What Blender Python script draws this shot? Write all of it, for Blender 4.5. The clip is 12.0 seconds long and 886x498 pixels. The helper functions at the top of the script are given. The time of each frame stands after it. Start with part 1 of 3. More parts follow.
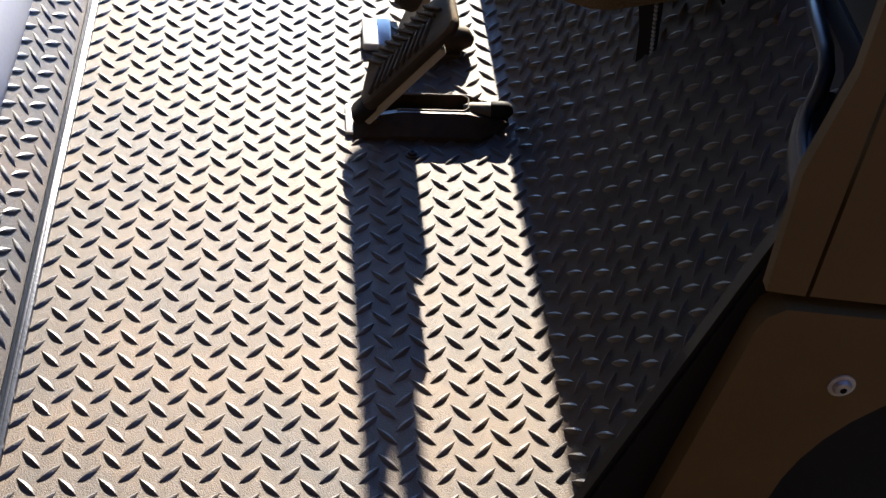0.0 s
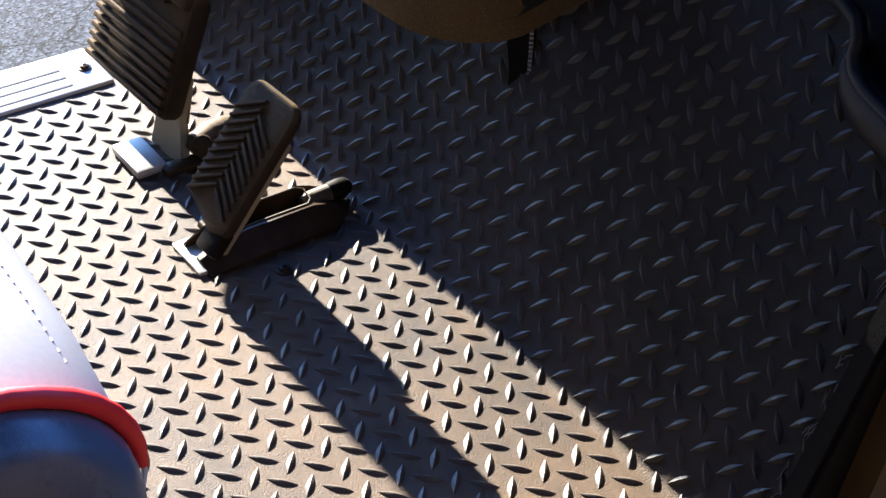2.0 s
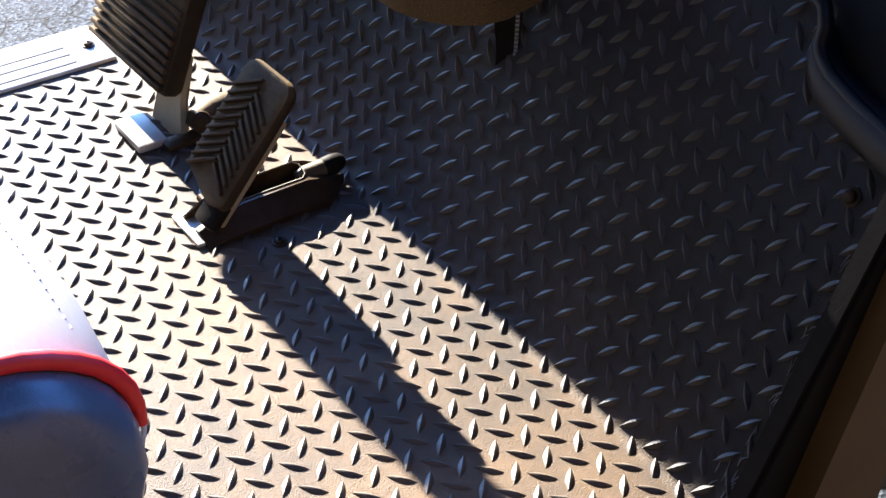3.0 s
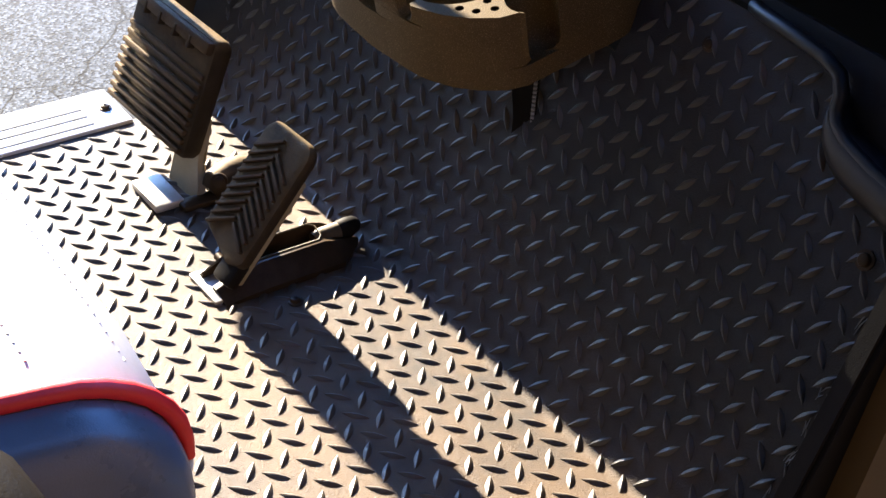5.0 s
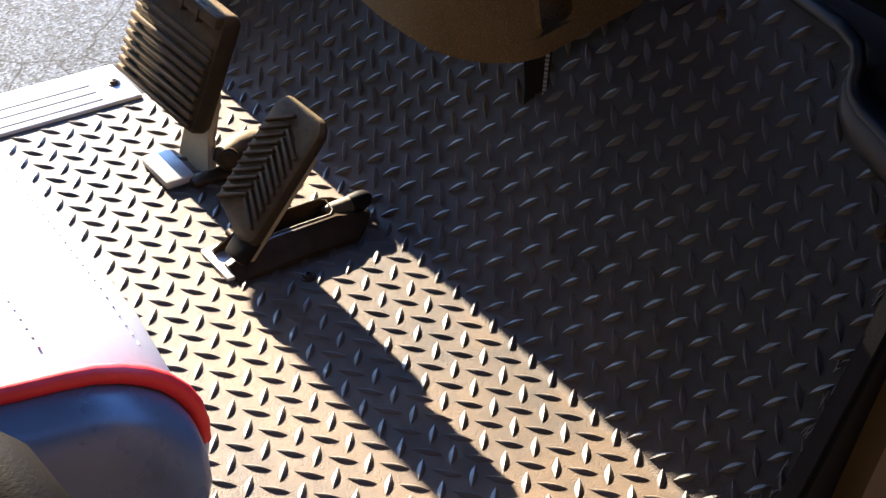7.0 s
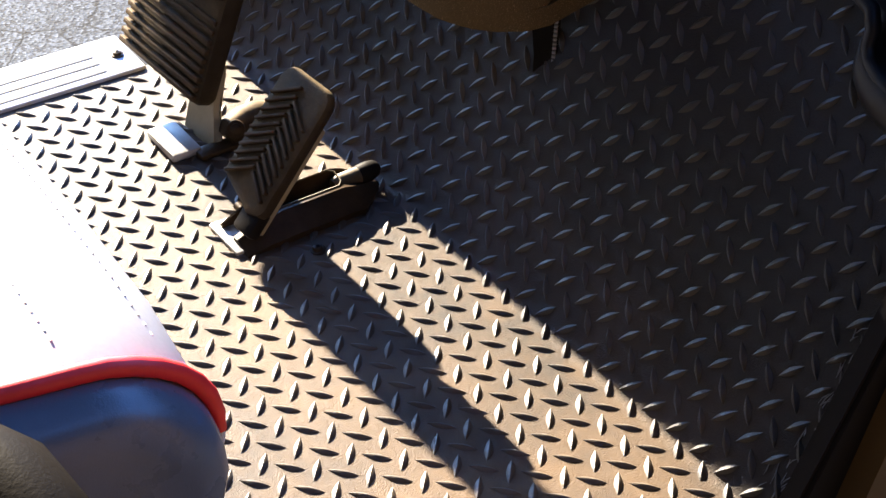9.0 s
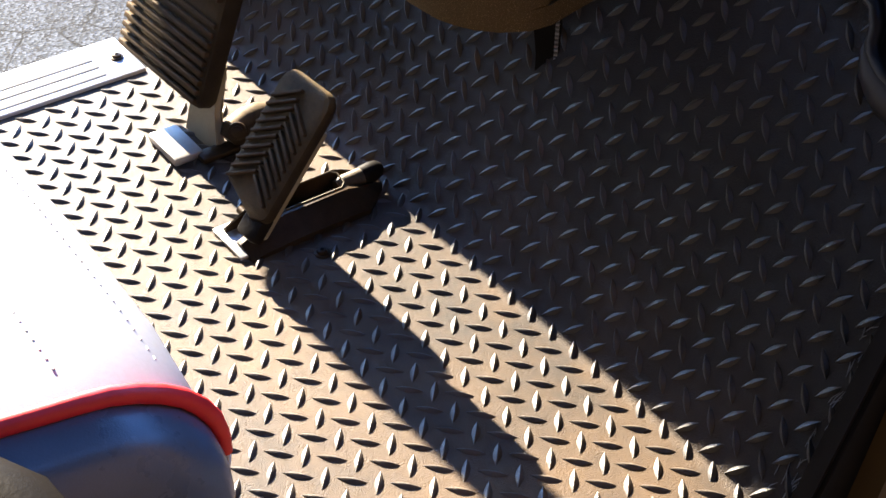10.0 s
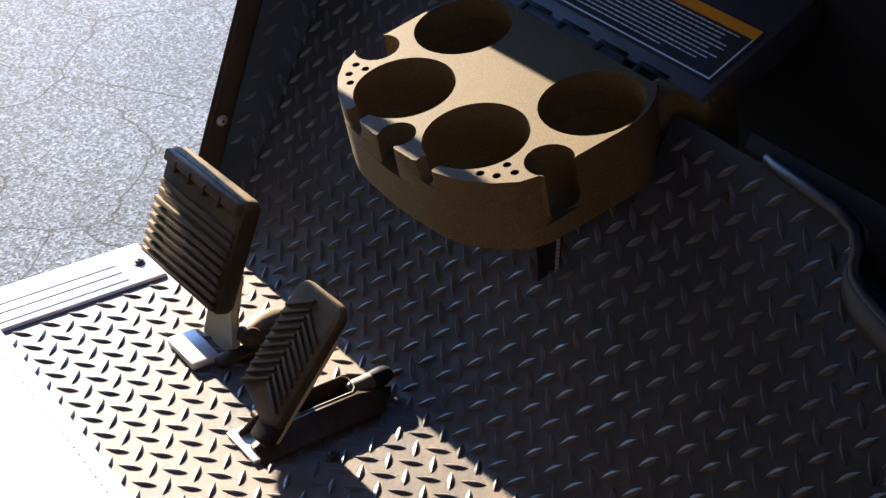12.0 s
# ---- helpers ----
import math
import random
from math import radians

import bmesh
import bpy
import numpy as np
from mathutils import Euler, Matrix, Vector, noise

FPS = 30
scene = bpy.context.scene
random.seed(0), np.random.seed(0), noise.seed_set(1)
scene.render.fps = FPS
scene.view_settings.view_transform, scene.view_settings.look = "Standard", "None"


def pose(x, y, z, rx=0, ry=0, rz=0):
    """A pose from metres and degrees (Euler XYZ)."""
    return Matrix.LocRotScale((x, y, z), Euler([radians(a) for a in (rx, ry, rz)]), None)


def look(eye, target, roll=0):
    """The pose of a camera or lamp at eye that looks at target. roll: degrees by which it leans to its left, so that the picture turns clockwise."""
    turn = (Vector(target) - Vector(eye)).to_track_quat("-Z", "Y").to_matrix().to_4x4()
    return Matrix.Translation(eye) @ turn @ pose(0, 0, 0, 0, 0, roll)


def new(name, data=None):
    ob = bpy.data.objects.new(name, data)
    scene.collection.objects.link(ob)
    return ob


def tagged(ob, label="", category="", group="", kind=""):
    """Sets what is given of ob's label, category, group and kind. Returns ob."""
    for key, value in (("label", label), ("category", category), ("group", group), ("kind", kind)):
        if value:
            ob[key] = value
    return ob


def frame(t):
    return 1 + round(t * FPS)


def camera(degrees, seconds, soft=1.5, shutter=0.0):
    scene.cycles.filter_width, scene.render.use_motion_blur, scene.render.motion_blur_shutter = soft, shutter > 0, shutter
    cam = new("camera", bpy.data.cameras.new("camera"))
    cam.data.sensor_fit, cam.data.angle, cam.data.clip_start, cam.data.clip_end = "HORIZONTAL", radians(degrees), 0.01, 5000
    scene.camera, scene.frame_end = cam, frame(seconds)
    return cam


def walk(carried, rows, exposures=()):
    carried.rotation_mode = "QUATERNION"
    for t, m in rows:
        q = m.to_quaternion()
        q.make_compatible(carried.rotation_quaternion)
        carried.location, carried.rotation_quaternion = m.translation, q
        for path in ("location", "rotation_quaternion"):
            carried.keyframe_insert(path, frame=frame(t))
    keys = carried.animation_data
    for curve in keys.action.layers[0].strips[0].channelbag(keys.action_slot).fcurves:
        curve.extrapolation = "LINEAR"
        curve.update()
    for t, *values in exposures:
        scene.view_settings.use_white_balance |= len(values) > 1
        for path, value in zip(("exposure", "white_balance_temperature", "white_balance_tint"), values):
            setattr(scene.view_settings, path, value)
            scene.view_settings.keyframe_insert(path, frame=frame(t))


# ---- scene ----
cam = camera(32.2, 12.0)

# eye, target, roll
PATH = [
    (0, (1.162, -0.119, 0.888), (-0.36, 0.071, -0.394), 5.8),
    (0.5, (1.014, -0.294, 0.864), (-0.414, 0.241, -0.43), 5.8),
    (1, (0.882, -0.343, 0.819), (-0.482, 0.329, -0.481), 1.6),
    (1.5, (0.838, -0.458, 0.81), (-0.429, 0.404, -0.475), 1.6),
    (2, (0.848, -0.515, 0.809), (-0.411, 0.446, -0.413), 3.1),
    (2.5, (0.873, -0.517, 0.832), (-0.379, 0.428, -0.408), 2.9),
    (3, (0.887, -0.53, 0.844), (-0.353, 0.415, -0.407), 3.4),
    (3.5, (0.897, -0.53, 0.849), (-0.374, 0.423, -0.367), 3.5),
    (3.7, (0.886, -0.561, 0.861), (-0.368, 0.433, -0.339), 4.7),
    (5.5, (0.894, -0.579, 0.829), (-0.393, 0.428, -0.323), 4.9),
    (6, (0.892, -0.576, 0.828), (-0.393, 0.422, -0.334), 4.6),
    (6.5, (0.888, -0.577, 0.832), (-0.389, 0.417, -0.344), 4.5),
    (7, (0.882, -0.575, 0.837), (-0.383, 0.413, -0.356), 4.3),
    (9, (0.864, -0.569, 0.842), (-0.373, 0.395, -0.4), 3.3),
    (9.5, (0.863, -0.561, 0.839), (-0.376, 0.39, -0.411), 2.6),
    (10, (0.85, -0.558, 0.852), (-0.377, 0.39, -0.411), 2.1),
    (10.5, (0.844, -0.552, 0.86), (-0.407, 0.409, -0.37), 1.5),
    (11, (0.854, -0.554, 0.876), (-0.436, 0.429, -0.293), 1.4),
    (11.5, (0.868, -0.561, 0.89), (-0.453, 0.43, -0.239), 1.3),
    (12, (0.877, -0.566, 0.909), (-0.474, 0.436, -0.172), 1.6),
]
walk(cam, [(t, look(e, g, r)) for t, e, g, r in PATH], exposures=[(0, 2.27, 6350, 10), (0.6, 2.05, 6250, 10), (1.1, 1.96, 6200, 10), (1.4, 2.06, 6200, 10), (2.4, 2.82, 6200, 10), (3.7, 2.98, 6400, 10), (5.5, 3.03, 6900, 10), (10.5, 2.87, 6950, 10), (12, 2.82, 6600, 10)])

# ---------------------------------------------------------------- light
SUN = Vector((-2.6, 0.30, 1.0)).normalized()
world = bpy.data.worlds.new("world")
scene.world = world
world.use_nodes = True
wn, wl = world.node_tree.nodes, world.node_tree.links
wn.clear()
sky = wn.new("ShaderNodeTexSky")
sky.sky_type = "NISHITA"
sky.sun_disc = False
sky.dust_density, sky.ozone_density = 0.2, 5.0
sky.sun_elevation = math.asin(SUN.z)
sky.sun_rotation = math.atan2(SUN.x, SUN.y)
back = wn.new("ShaderNodeBackground")
back.inputs["Strength"].default_value = 0.15
wout = wn.new("ShaderNodeOutputWorld")
balance = wn.new("ShaderNodeMix")  # the camera's white balance, set for the warm sun
balance.data_type, balance.blend_type = "RGBA", "MULTIPLY"
balance.inputs[0].default_value = 1.0
balance.inputs[7].default_value = (0.68, 0.92, 1.34, 1)
wl.new(sky.outputs[0], balance.inputs[6])
wl.new(balance.outputs[2], back.inputs[0])
wl.new(back.outputs[0], wout.inputs[0])
sun_data = bpy.data.lights.new("sun", "SUN")
sun_data.energy, sun_data.angle, sun_data.color = 5.0, radians(0.53), (1.0, 0.89, 0.73)
sun = new("sun", sun_data)
sun.matrix_world = look(SUN * 20, (0, 0, 0))


# ---------------------------------------------------------------- materials
def material(name, colour, rough=0.6, metal=0.0, vary=0.25, scale=30.0, fine=400.0, bump=0.15, dust=None, dust_amount=0.0,
             spec=0.5, speck=None, coat=0.0, reach=0.002, settle=None):
    """Base colour with large and small variation, dust that settles on faces lying flat, fine relief."""
    m = bpy.data.materials.new(name)
    m.use_nodes = True
    n, l = m.node_tree.nodes, m.node_tree.links
    b = n["Principled BSDF"]
    b.inputs["Metallic"].default_value = metal
    b.inputs["Specular IOR Level"].default_value = spec
    b.inputs["Coat Weight"].default_value = coat
    co = n.new("ShaderNodeTexCoord").outputs["Object"]

    def noise_at(s, detail=6.0, rough_n=0.6):
        t = n.new("ShaderNodeTexNoise")
        t.inputs["Scale"].default_value, t.inputs["Detail"].default_value, t.inputs["Roughness"].default_value = s, detail, rough_n
        l.new(co, t.inputs["Vector"])
        return t.outputs["Fac"]

    def mixed(fac, a, c, kind="MIX"):
        x = n.new("ShaderNodeMix")
        x.data_type, x.blend_type = "RGBA", kind
        for sock, val in ((x.inputs[0], fac), (x.inputs[6], a), (x.inputs[7], c)):
            if hasattr(val, "is_output"):
                l.new(val, sock)
            elif isinstance(val, (int, float)):
                sock.default_value = val
            else:
                sock.default_value = (*val, 1)
        return x.outputs[2]

    def ramp(fac, lo, hi):
        r = n.new("ShaderNodeMapRange")
        r.inputs[1].default_value, r.inputs[2].default_value = lo, hi
        l.new(fac, r.inputs[0])
        return r.outputs[0]

    big, small = noise_at(scale), noise_at(fine, 3.0)
    dark = tuple(c * (1 - vary) for c in colour)
    light = tuple(min(1, c * (1 + vary)) for c in colour)
    c = mixed(ramp(big, 0.3, 0.7), dark, light)
    c = mixed(ramp(small, 0.25, 0.75), c, mixed(0.5, c, light), "MIX")
    if speck:
        c = mixed(ramp(noise_at(fine * 2.2, 1.0), 0.6, 0.68), c, speck)
    rough_out = ramp(big, -1.0, 2.0)
    if dust:
        d = n.new("ShaderNodeMath")
        d.operation = "MULTIPLY"
        l.new(ramp(noise_at(scale * 0.45, 8.0, 0.7), 0.3, 0.68), d.inputs[0])
        d.inputs[1].default_value = dust_amount
        amount = d.outputs[0]
        if settle:
            up = n.new("ShaderNodeSeparateXYZ")
            l.new(n.new("ShaderNodeNewGeometry").outputs["Normal"], up.inputs[0])
            held = n.new("ShaderNodeMath")
            held.operation = "MULTIPLY"
            l.new(ramp(up.outputs["Z"], *settle), held.inputs[0])
            l.new(amount, held.inputs[1])
            amount = held.outputs[0]
        c = mixed(amount, c, dust)
    l.new(c, b.inputs["Base Color"])
    rr = n.new("ShaderNodeMapRange")
    rr.inputs[3].default_value, rr.inputs[4].default_value = max(0.03, rough - 0.1), min(1, rough + 0.1)
    l.new(rough_out, rr.inputs[0])
    l.new(rr.outputs[0], b.inputs["Roughness"])
    if bump:
        bp = n.new("ShaderNodeBump")
        bp.inputs["Strength"].default_value, bp.inputs["Distance"].default_value = bump, reach
        l.new(small, bp.inputs["Height"])
        l.new(bp.outputs[0], b.inputs["Normal"])
    return m


DUSTY = (0.30, 0.25, 0.17)
M_MAT = material("dusty_black_rubber", (0.022, 0.027, 0.033), 0.52, vary=0.3, scale=11, fine=750, bump=0.7, dust=(0.38, 0.226, 0.104), dust_amount=0.42, reach=0.001, spec=0.22, settle=(0.38, 0.96))
M_LUG = material("worn_rubber_tread", (0.027, 0.032, 0.038), 0.42, vary=0.3, scale=11, fine=750, bump=0.5, dust=(0.33, 0.22, 0.12), dust_amount=0.38, reach=0.001, spec=0.68, settle=(0.42, 0.80))
M_STRIP = material("blue_grey_edging", (0.022, 0.028, 0.042), 0.3, metal=0.15, vary=0.15, scale=20, fine=300)
M_ALU = material("brushed_aluminium", (0.72, 0.71, 0.71), 0.42, metal=0.1, vary=0.1, scale=25, fine=500, bump=0.1)
M_GROOVE = material("groove_rubber", (0.05, 0.05, 0.05), 0.6, vary=0.2)
M_PLATE = material("pale_coated_steel", (0.46, 0.45, 0.43), 0.4, metal=0.2, vary=0.15, scale=60, fine=500)
M_STEEL = material("oiled_dark_steel", (0.026, 0.018, 0.011), 0.4, metal=0.1, vary=0.6, scale=60, fine=400, dust=(0.20, 0.12, 0.06), dust_amount=0.24, spec=0.15)
M_ARM = material("cream_painted_arm", (0.34, 0.30, 0.21), 0.5, vary=0.12, scale=50)
M_PAD = material("dusty_pedal_rubber", (0.036, 0.027, 0.018), 0.7, vary=0.35, scale=45, fine=700, bump=0.45, dust=(0.26, 0.175, 0.08), dust_amount=0.75, spec=0.10, settle=(0.15, 0.85))
M_RIB = material("brown_dusted_rib", (0.050, 0.034, 0.021), 0.7, vary=0.35, scale=60, fine=800, bump=0.45, dust=(0.21, 0.13, 0.055), dust_amount=0.6, spec=0.12, settle=(-0.4, 0.9))
M_BOOT = material("black_rubber_boot", (0.012, 0.010, 0.009), 0.6, vary=0.3, spec=0.08)
M_BOLT = material("zinc_bolt", (0.42, 0.40, 0.38), 0.4, metal=0.45, vary=0.2, scale=150)
M_TAN = material("speckled_tan_moulding", (0.092, 0.064, 0.029), 0.62, vary=0.16, scale=18, fine=620, bump=0.22, speck=(0.25, 0.185, 0.105), reach=0.001, spec=0.10)
M_BODY = material("tan_body_plastic", (0.125, 0.083, 0.036), 0.55, vary=0.15, scale=9, fine=900, bump=0.12, spec=0.08)
M_SCUFF = material("scuffed_pale_edge", (0.20, 0.22, 0.25), 0.5, vary=0.5, scale=120, fine=600)
M_BLACK = material("black_grained_plastic", (0.010, 0.010, 0.011), 0.6, vary=0.25, scale=15, fine=900, bump=0.25, reach=0.001, spec=0.15)
M_LIP = material("satin_black_plastic", (0.010, 0.012, 0.016), 0.42, vary=0.25, scale=15, fine=900, bump=0.15, reach=0.001)
# Near-black for hollows: their inner shade is put into the colour.
M_HOLE = material("hole_shade_black", (0.008, 0.007, 0.006), 0.8, vary=0.3, spec=0.02)
M_DASH = material("charcoal_dash_plastic", (0.060, 0.060, 0.070), 0.5, vary=0.2, scale=15, fine=900, bump=0.25, reach=0.001, spec=0.3)
M_VINYL = material("white_vinyl", (0.415, 0.42, 0.44), 0.5, vary=0.06, scale=300, fine=1200, bump=0.12, reach=0.001, spec=0.3)
# Black vinyl; the blue sky's reflection is put into the base colour.
M_SKY_VINYL = material("black_vinyl_sky_sheen", (0.105, 0.130, 0.160), 0.28, vary=0.25, scale=12, fine=900, bump=0.15, reach=0.001, spec=0.6)
M_DOME = material("dusty_brown_boot", (0.045, 0.032, 0.020), 0.6, vary=0.3, scale=60, dust=(0.30, 0.22, 0.13), dust_amount=0.8, spec=0.15, settle=(0.55, 0.95))
M_SLEEVE = material("tan_dusty_sleeve", (0.10, 0.072, 0.038), 0.6, vary=0.3, scale=80)
M_RED = material("red_piping", (0.88, 0.030, 0.028), 0.45, vary=0.1, scale=40, bump=0.05)
M_THREAD = material("grey_thread", (0.36, 0.355, 0.39), 0.7, vary=0.1)
M_ARMREST = material("brown_black_plastic", (0.009, 0.007, 0.005), 0.6, vary=0.2, spec=0.04)
M_TYRE = material("tyre_rubber", (0.03, 0.029, 0.028), 0.75, vary=0.3, scale=30, dust=DUSTY, dust_amount=0.25)
M_WEB = material("black_webbing", (0.008, 0.008, 0.009), 0.7, spec=0.1, vary=0.3, fine=1500, bump=0.5)
M_LABEL = material("black_label_film", (0.038, 0.038, 0.046), 0.3, vary=0.1, spec=0.08)
M_ORANGE = material("orange_label_print", (0.85, 0.32, 0.02), 0.35, vary=0.06, spec=0.08)
M_WHITE = material("white_label_print", (0.70, 0.70, 0.70), 0.4, vary=0.05, spec=0.08)
# Added screens: near-black ones only block skylight, the brown one bounces warm light.
M_SHADE_SCREEN = material("near_black_light_blocker", (0.008, 0.0075, 0.007), 0.8, spec=0.1, vary=0.3, scale=4, fine=60)
M_BOUNCE_SCREEN = material("brown_bounce_screen", (0.050, 0.033, 0.019), 0.8, spec=0.1, vary=0.3, scale=4, fine=60)
M_BASE = material("brown_base_plastic", (0.05, 0.036, 0.022), 0.5, vary=0.2, spec=0.3)
M_LETTER = material("dark_badge_letters", (0.008, 0.008, 0.008), 0.4, vary=0.1, spec=0.1)


def asphalt():
    m = bpy.data.materials.new("worn_asphalt")
    m.use_nodes = True
    n, l = m.node_tree.nodes, m.node_tree.links
    b = n["Principled BSDF"]
    b.inputs["Roughness"].default_value = 0.85
    b.inputs["Specular IOR Level"].default_value = 0.12
    co = n.new("ShaderNodeTexCoord").outputs["Object"]

    def node(kind, **sockets):
        x = n.new(kind)
        for k, v in sockets.items():
            x.inputs[k].default_value = v
        return x
    vor = node("ShaderNodeTexVoronoi", Scale=240.0, Randomness=1.0)
    l.new(co, vor.inputs["Vector"])
    stones = n.new("ShaderNodeValToRGB")
    e = stones.color_ramp.elements
    e[0].position, e[0].color = 0.0, (0.020, 0.021, 0.024, 1)
    e[1].position, e[1].color = 1.0, (0.128, 0.147, 0.168, 1)
    mid = e.new(0.45)
    mid.color = (0.045, 0.054, 0.061, 1)
    sep = n.new("ShaderNodeSeparateColor")
    l.new(vor.outputs["Color"], sep.inputs[0])
    l.new(sep.outputs[0], stones.inputs[0])
    patch = node("ShaderNodeTexNoise", Scale=3.0, Detail=6.0)
    l.new(co, patch.inputs["Vector"])
    pr = n.new("ShaderNodeMapRange")
    pr.inputs[1].default_value, pr.inputs[2].default_value = 0.3, 0.7
    pr.inputs[3].default_value, pr.inputs[4].default_value = 0.8, 1.15
    l.new(patch.outputs["Fac"], pr.inputs[0])
    mul = n.new("ShaderNodeMix")
    mul.data_type, mul.blend_type = "RGBA", "MULTIPLY"
    mul.inputs[0].default_value = 1.0
    l.new(stones.outputs[0], mul.inputs[6])
    l.new(pr.outputs[0], mul.inputs[7])
    # crack lines: distorted cell borders
    warp = node("ShaderNodeTexNoise", Scale=6.0, Detail=5.0)
    l.new(co, warp.inputs["Vector"])
    wm = n.new("ShaderNodeVectorMath")
    wm.operation = "MULTIPLY_ADD"
    wm.inputs[1].default_value = (0.10, 0.10, 0.10)
    l.new(warp.outputs["Color"], wm.inputs[0])
    l.new(co, wm.inputs[2])
    cr = node("ShaderNodeTexVoronoi", Scale=3.4)
    cr.feature = "DISTANCE_TO_EDGE"
    l.new(wm.outputs[0], cr.inputs["Vector"])
    cm = n.new("ShaderNodeMapRange")
    cm.inputs[1].default_value, cm.inputs[2].default_value = 0.002, 0.009
    cm.inputs[3].default_value, cm.inputs[4].default_value = 0.15, 1.0
    l.new(cr.outputs["Distance"], cm.inputs[0])
    mul2 = n.new("ShaderNodeMix")
    mul2.data_type, mul2.blend_type = "RGBA", "MULTIPLY"
    mul2.inputs[0].default_value = 1.0
    l.new(mul.outputs[2], mul2.inputs[6])
    l.new(cm.outputs[0], mul2.inputs[7])
    l.new(mul2.outputs[2], b.inputs["Base Color"])
    bp = node("ShaderNodeBump", Strength=0.4, Distance=0.0025)
    l.new(vor.outputs["Distance"], bp.inputs["Height"])
    l.new(bp.outputs[0], b.inputs["Normal"])
    return m


M_ASPHALT = asphalt()


# ---------------------------------------------------------------- mesh helpers
def finish(name, bm, mat, parent=None, label="", smooth=None, world_m=None):
    me = bpy.data.meshes.new(name)
    bmesh.ops.recalc_face_normals(bm, faces=bm.faces)
    bm.to_mesh(me)
    bm.free()
    for mm in (mat if isinstance(mat, (list, tuple)) else [mat]):
        me.materials.append(mm)
    if smooth is not None:
        for poly in me.polygons:
            poly.use_smooth = True
        me.set_sharp_from_angle(angle=radians(smooth))
    ob = new(name, me)
    if parent is not None:
        ob.parent = parent
    if world_m is not None:
        ob.matrix_local = world_m
    if label:
        ob["label"] = label
    return ob


def part(name, bm, mat, parent, label="", smooth=35):
    return finish(name, bm, mat, parent, label, smooth)


def thing(name, label, category, at=(0, 0, 0), group="", kind=""):
    ob = new(name)
    ob.empty_display_size = 0.02
    ob.location = at
    return tagged(ob, label, category, group, kind)


def box(bm, x0, x1, y0, y1, z0, z1, bevel=0.0, m=None, seg=2):
    r = bmesh.ops.create_cube(bm, size=1)
    v = r["verts"]
    bmesh.ops.scale(bm, verts=v, vec=(x1 - x0, y1 - y0, z1 - z0))
    bmesh.ops.translate(bm, verts=v, vec=((x0 + x1) / 2, (y0 + y1) / 2, (z0 + z1) / 2))
    if bevel:
        edges = {e for q in v for e in q.link_edges}
        out = bmesh.ops.bevel(bm, geom=list(edges), offset=bevel, segments=seg, affect="EDGES", profile=0.5)
        v = list({q for f in out["faces"] for q in f.verts} | {q for q in v if q.is_valid})
    if m is not None:
        bmesh.ops.transform(bm, verts=v, matrix=m)
    return v


def tube(bm, pts, r, seg=10, closed=False, flat=1.0):
    """A round or flattened rod along points."""
    pts = [Vector(q) for q in pts]
    n = len(pts)
    rings = []
    up = None
    for i, q in enumerate(pts):
        a = pts[(i - 1) % n] if (closed or i) else q
        c = pts[(i + 1) % n] if (closed or i < n - 1) else q
        t = (c - a).normalized()
        if up is None:
            up = Vector((0, 0, 1)) if abs(t.z) < 0.9 else Vector((0, 1, 0))
        s = t.cross(up).normalized()
        up = s.cross(t).normalized()
        rr = r[i] if isinstance(r, (list, tuple)) else r
        rings.append([bm.verts.new(q + s * math.cos(h) * rr + up * math.sin(h) * rr * flat) for h in (2 * math.pi * k / seg for k in range(seg))])
    for i in range(n if closed else n - 1):
        a, c = rings[i], rings[(i + 1) % n]
        for k in range(seg):
            bm.faces.new((a[k], a[(k + 1) % seg], c[(k + 1) % seg], c[k]))
    if not closed:
        bm.faces.new(rings[0][::-1])
        bm.faces.new(rings[-1])


def disc_stack(bm, rings, seg=24, centre=(0, 0), cap=True):
    """A turned shape: (radius, z) rings round an upright axis."""
    loops = [[bm.verts.new((centre[0] + r * math.cos(2 * math.pi * k / seg), centre[1] + r * math.sin(2 * math.pi * k / seg), z)) for k in range(seg)] for r, z in rings]
    for a, c in zip(loops, loops[1:]):
        for k in range(seg):
            bm.faces.new((a[k], a[(k + 1) % seg], c[(k + 1) % seg], c[k]))
    if cap:
        bm.faces.new(loops[0][::-1])
        bm.faces.new(loops[-1])
    return loops


def slab(bm, outer, holes, z_top, z_low, top=True, low=True):
    """A flat plate with any outline and round holes, walls and faces."""
    for z, fill in ((z_top, top), (z_low, low)):
        if not fill:
            continue
        edges = []
        for loop in [outer, *holes]:
            vs = [bm.verts.new((x, y, z)) for x, y in loop]
            edges += [bm.edges.new((vs[i], vs[(i + 1) % len(vs)])) for i in range(len(vs))]
        bmesh.ops.triangle_fill(bm, use_beauty=True, use_dissolve=False, edges=edges)
    for loop in [outer, *holes]:
        a = [bm.verts.new((x, y, z_top)) for x, y in loop]
        c = [bm.verts.new((x, y, z_low)) for x, y in loop]
        for i in range(len(loop)):
            j = (i + 1) % len(loop)
            bm.faces.new((a[i], a[j], c[j], c[i]))


def arc(cx, cy, r, a0, a1, n=10):
    return [(cx + r * math.cos(radians(a0 + (a1 - a0) * i / n)), cy + r * math.sin(radians(a0 + (a1 - a0) * i / n))) for i in range(n + 1)]


def ring_pts(cx, cy, r, n=40):
    return [(cx + r * math.cos(2 * math.pi * i / n), cy + r * math.sin(2 * math.pi * i / n)) for i in range(n)]


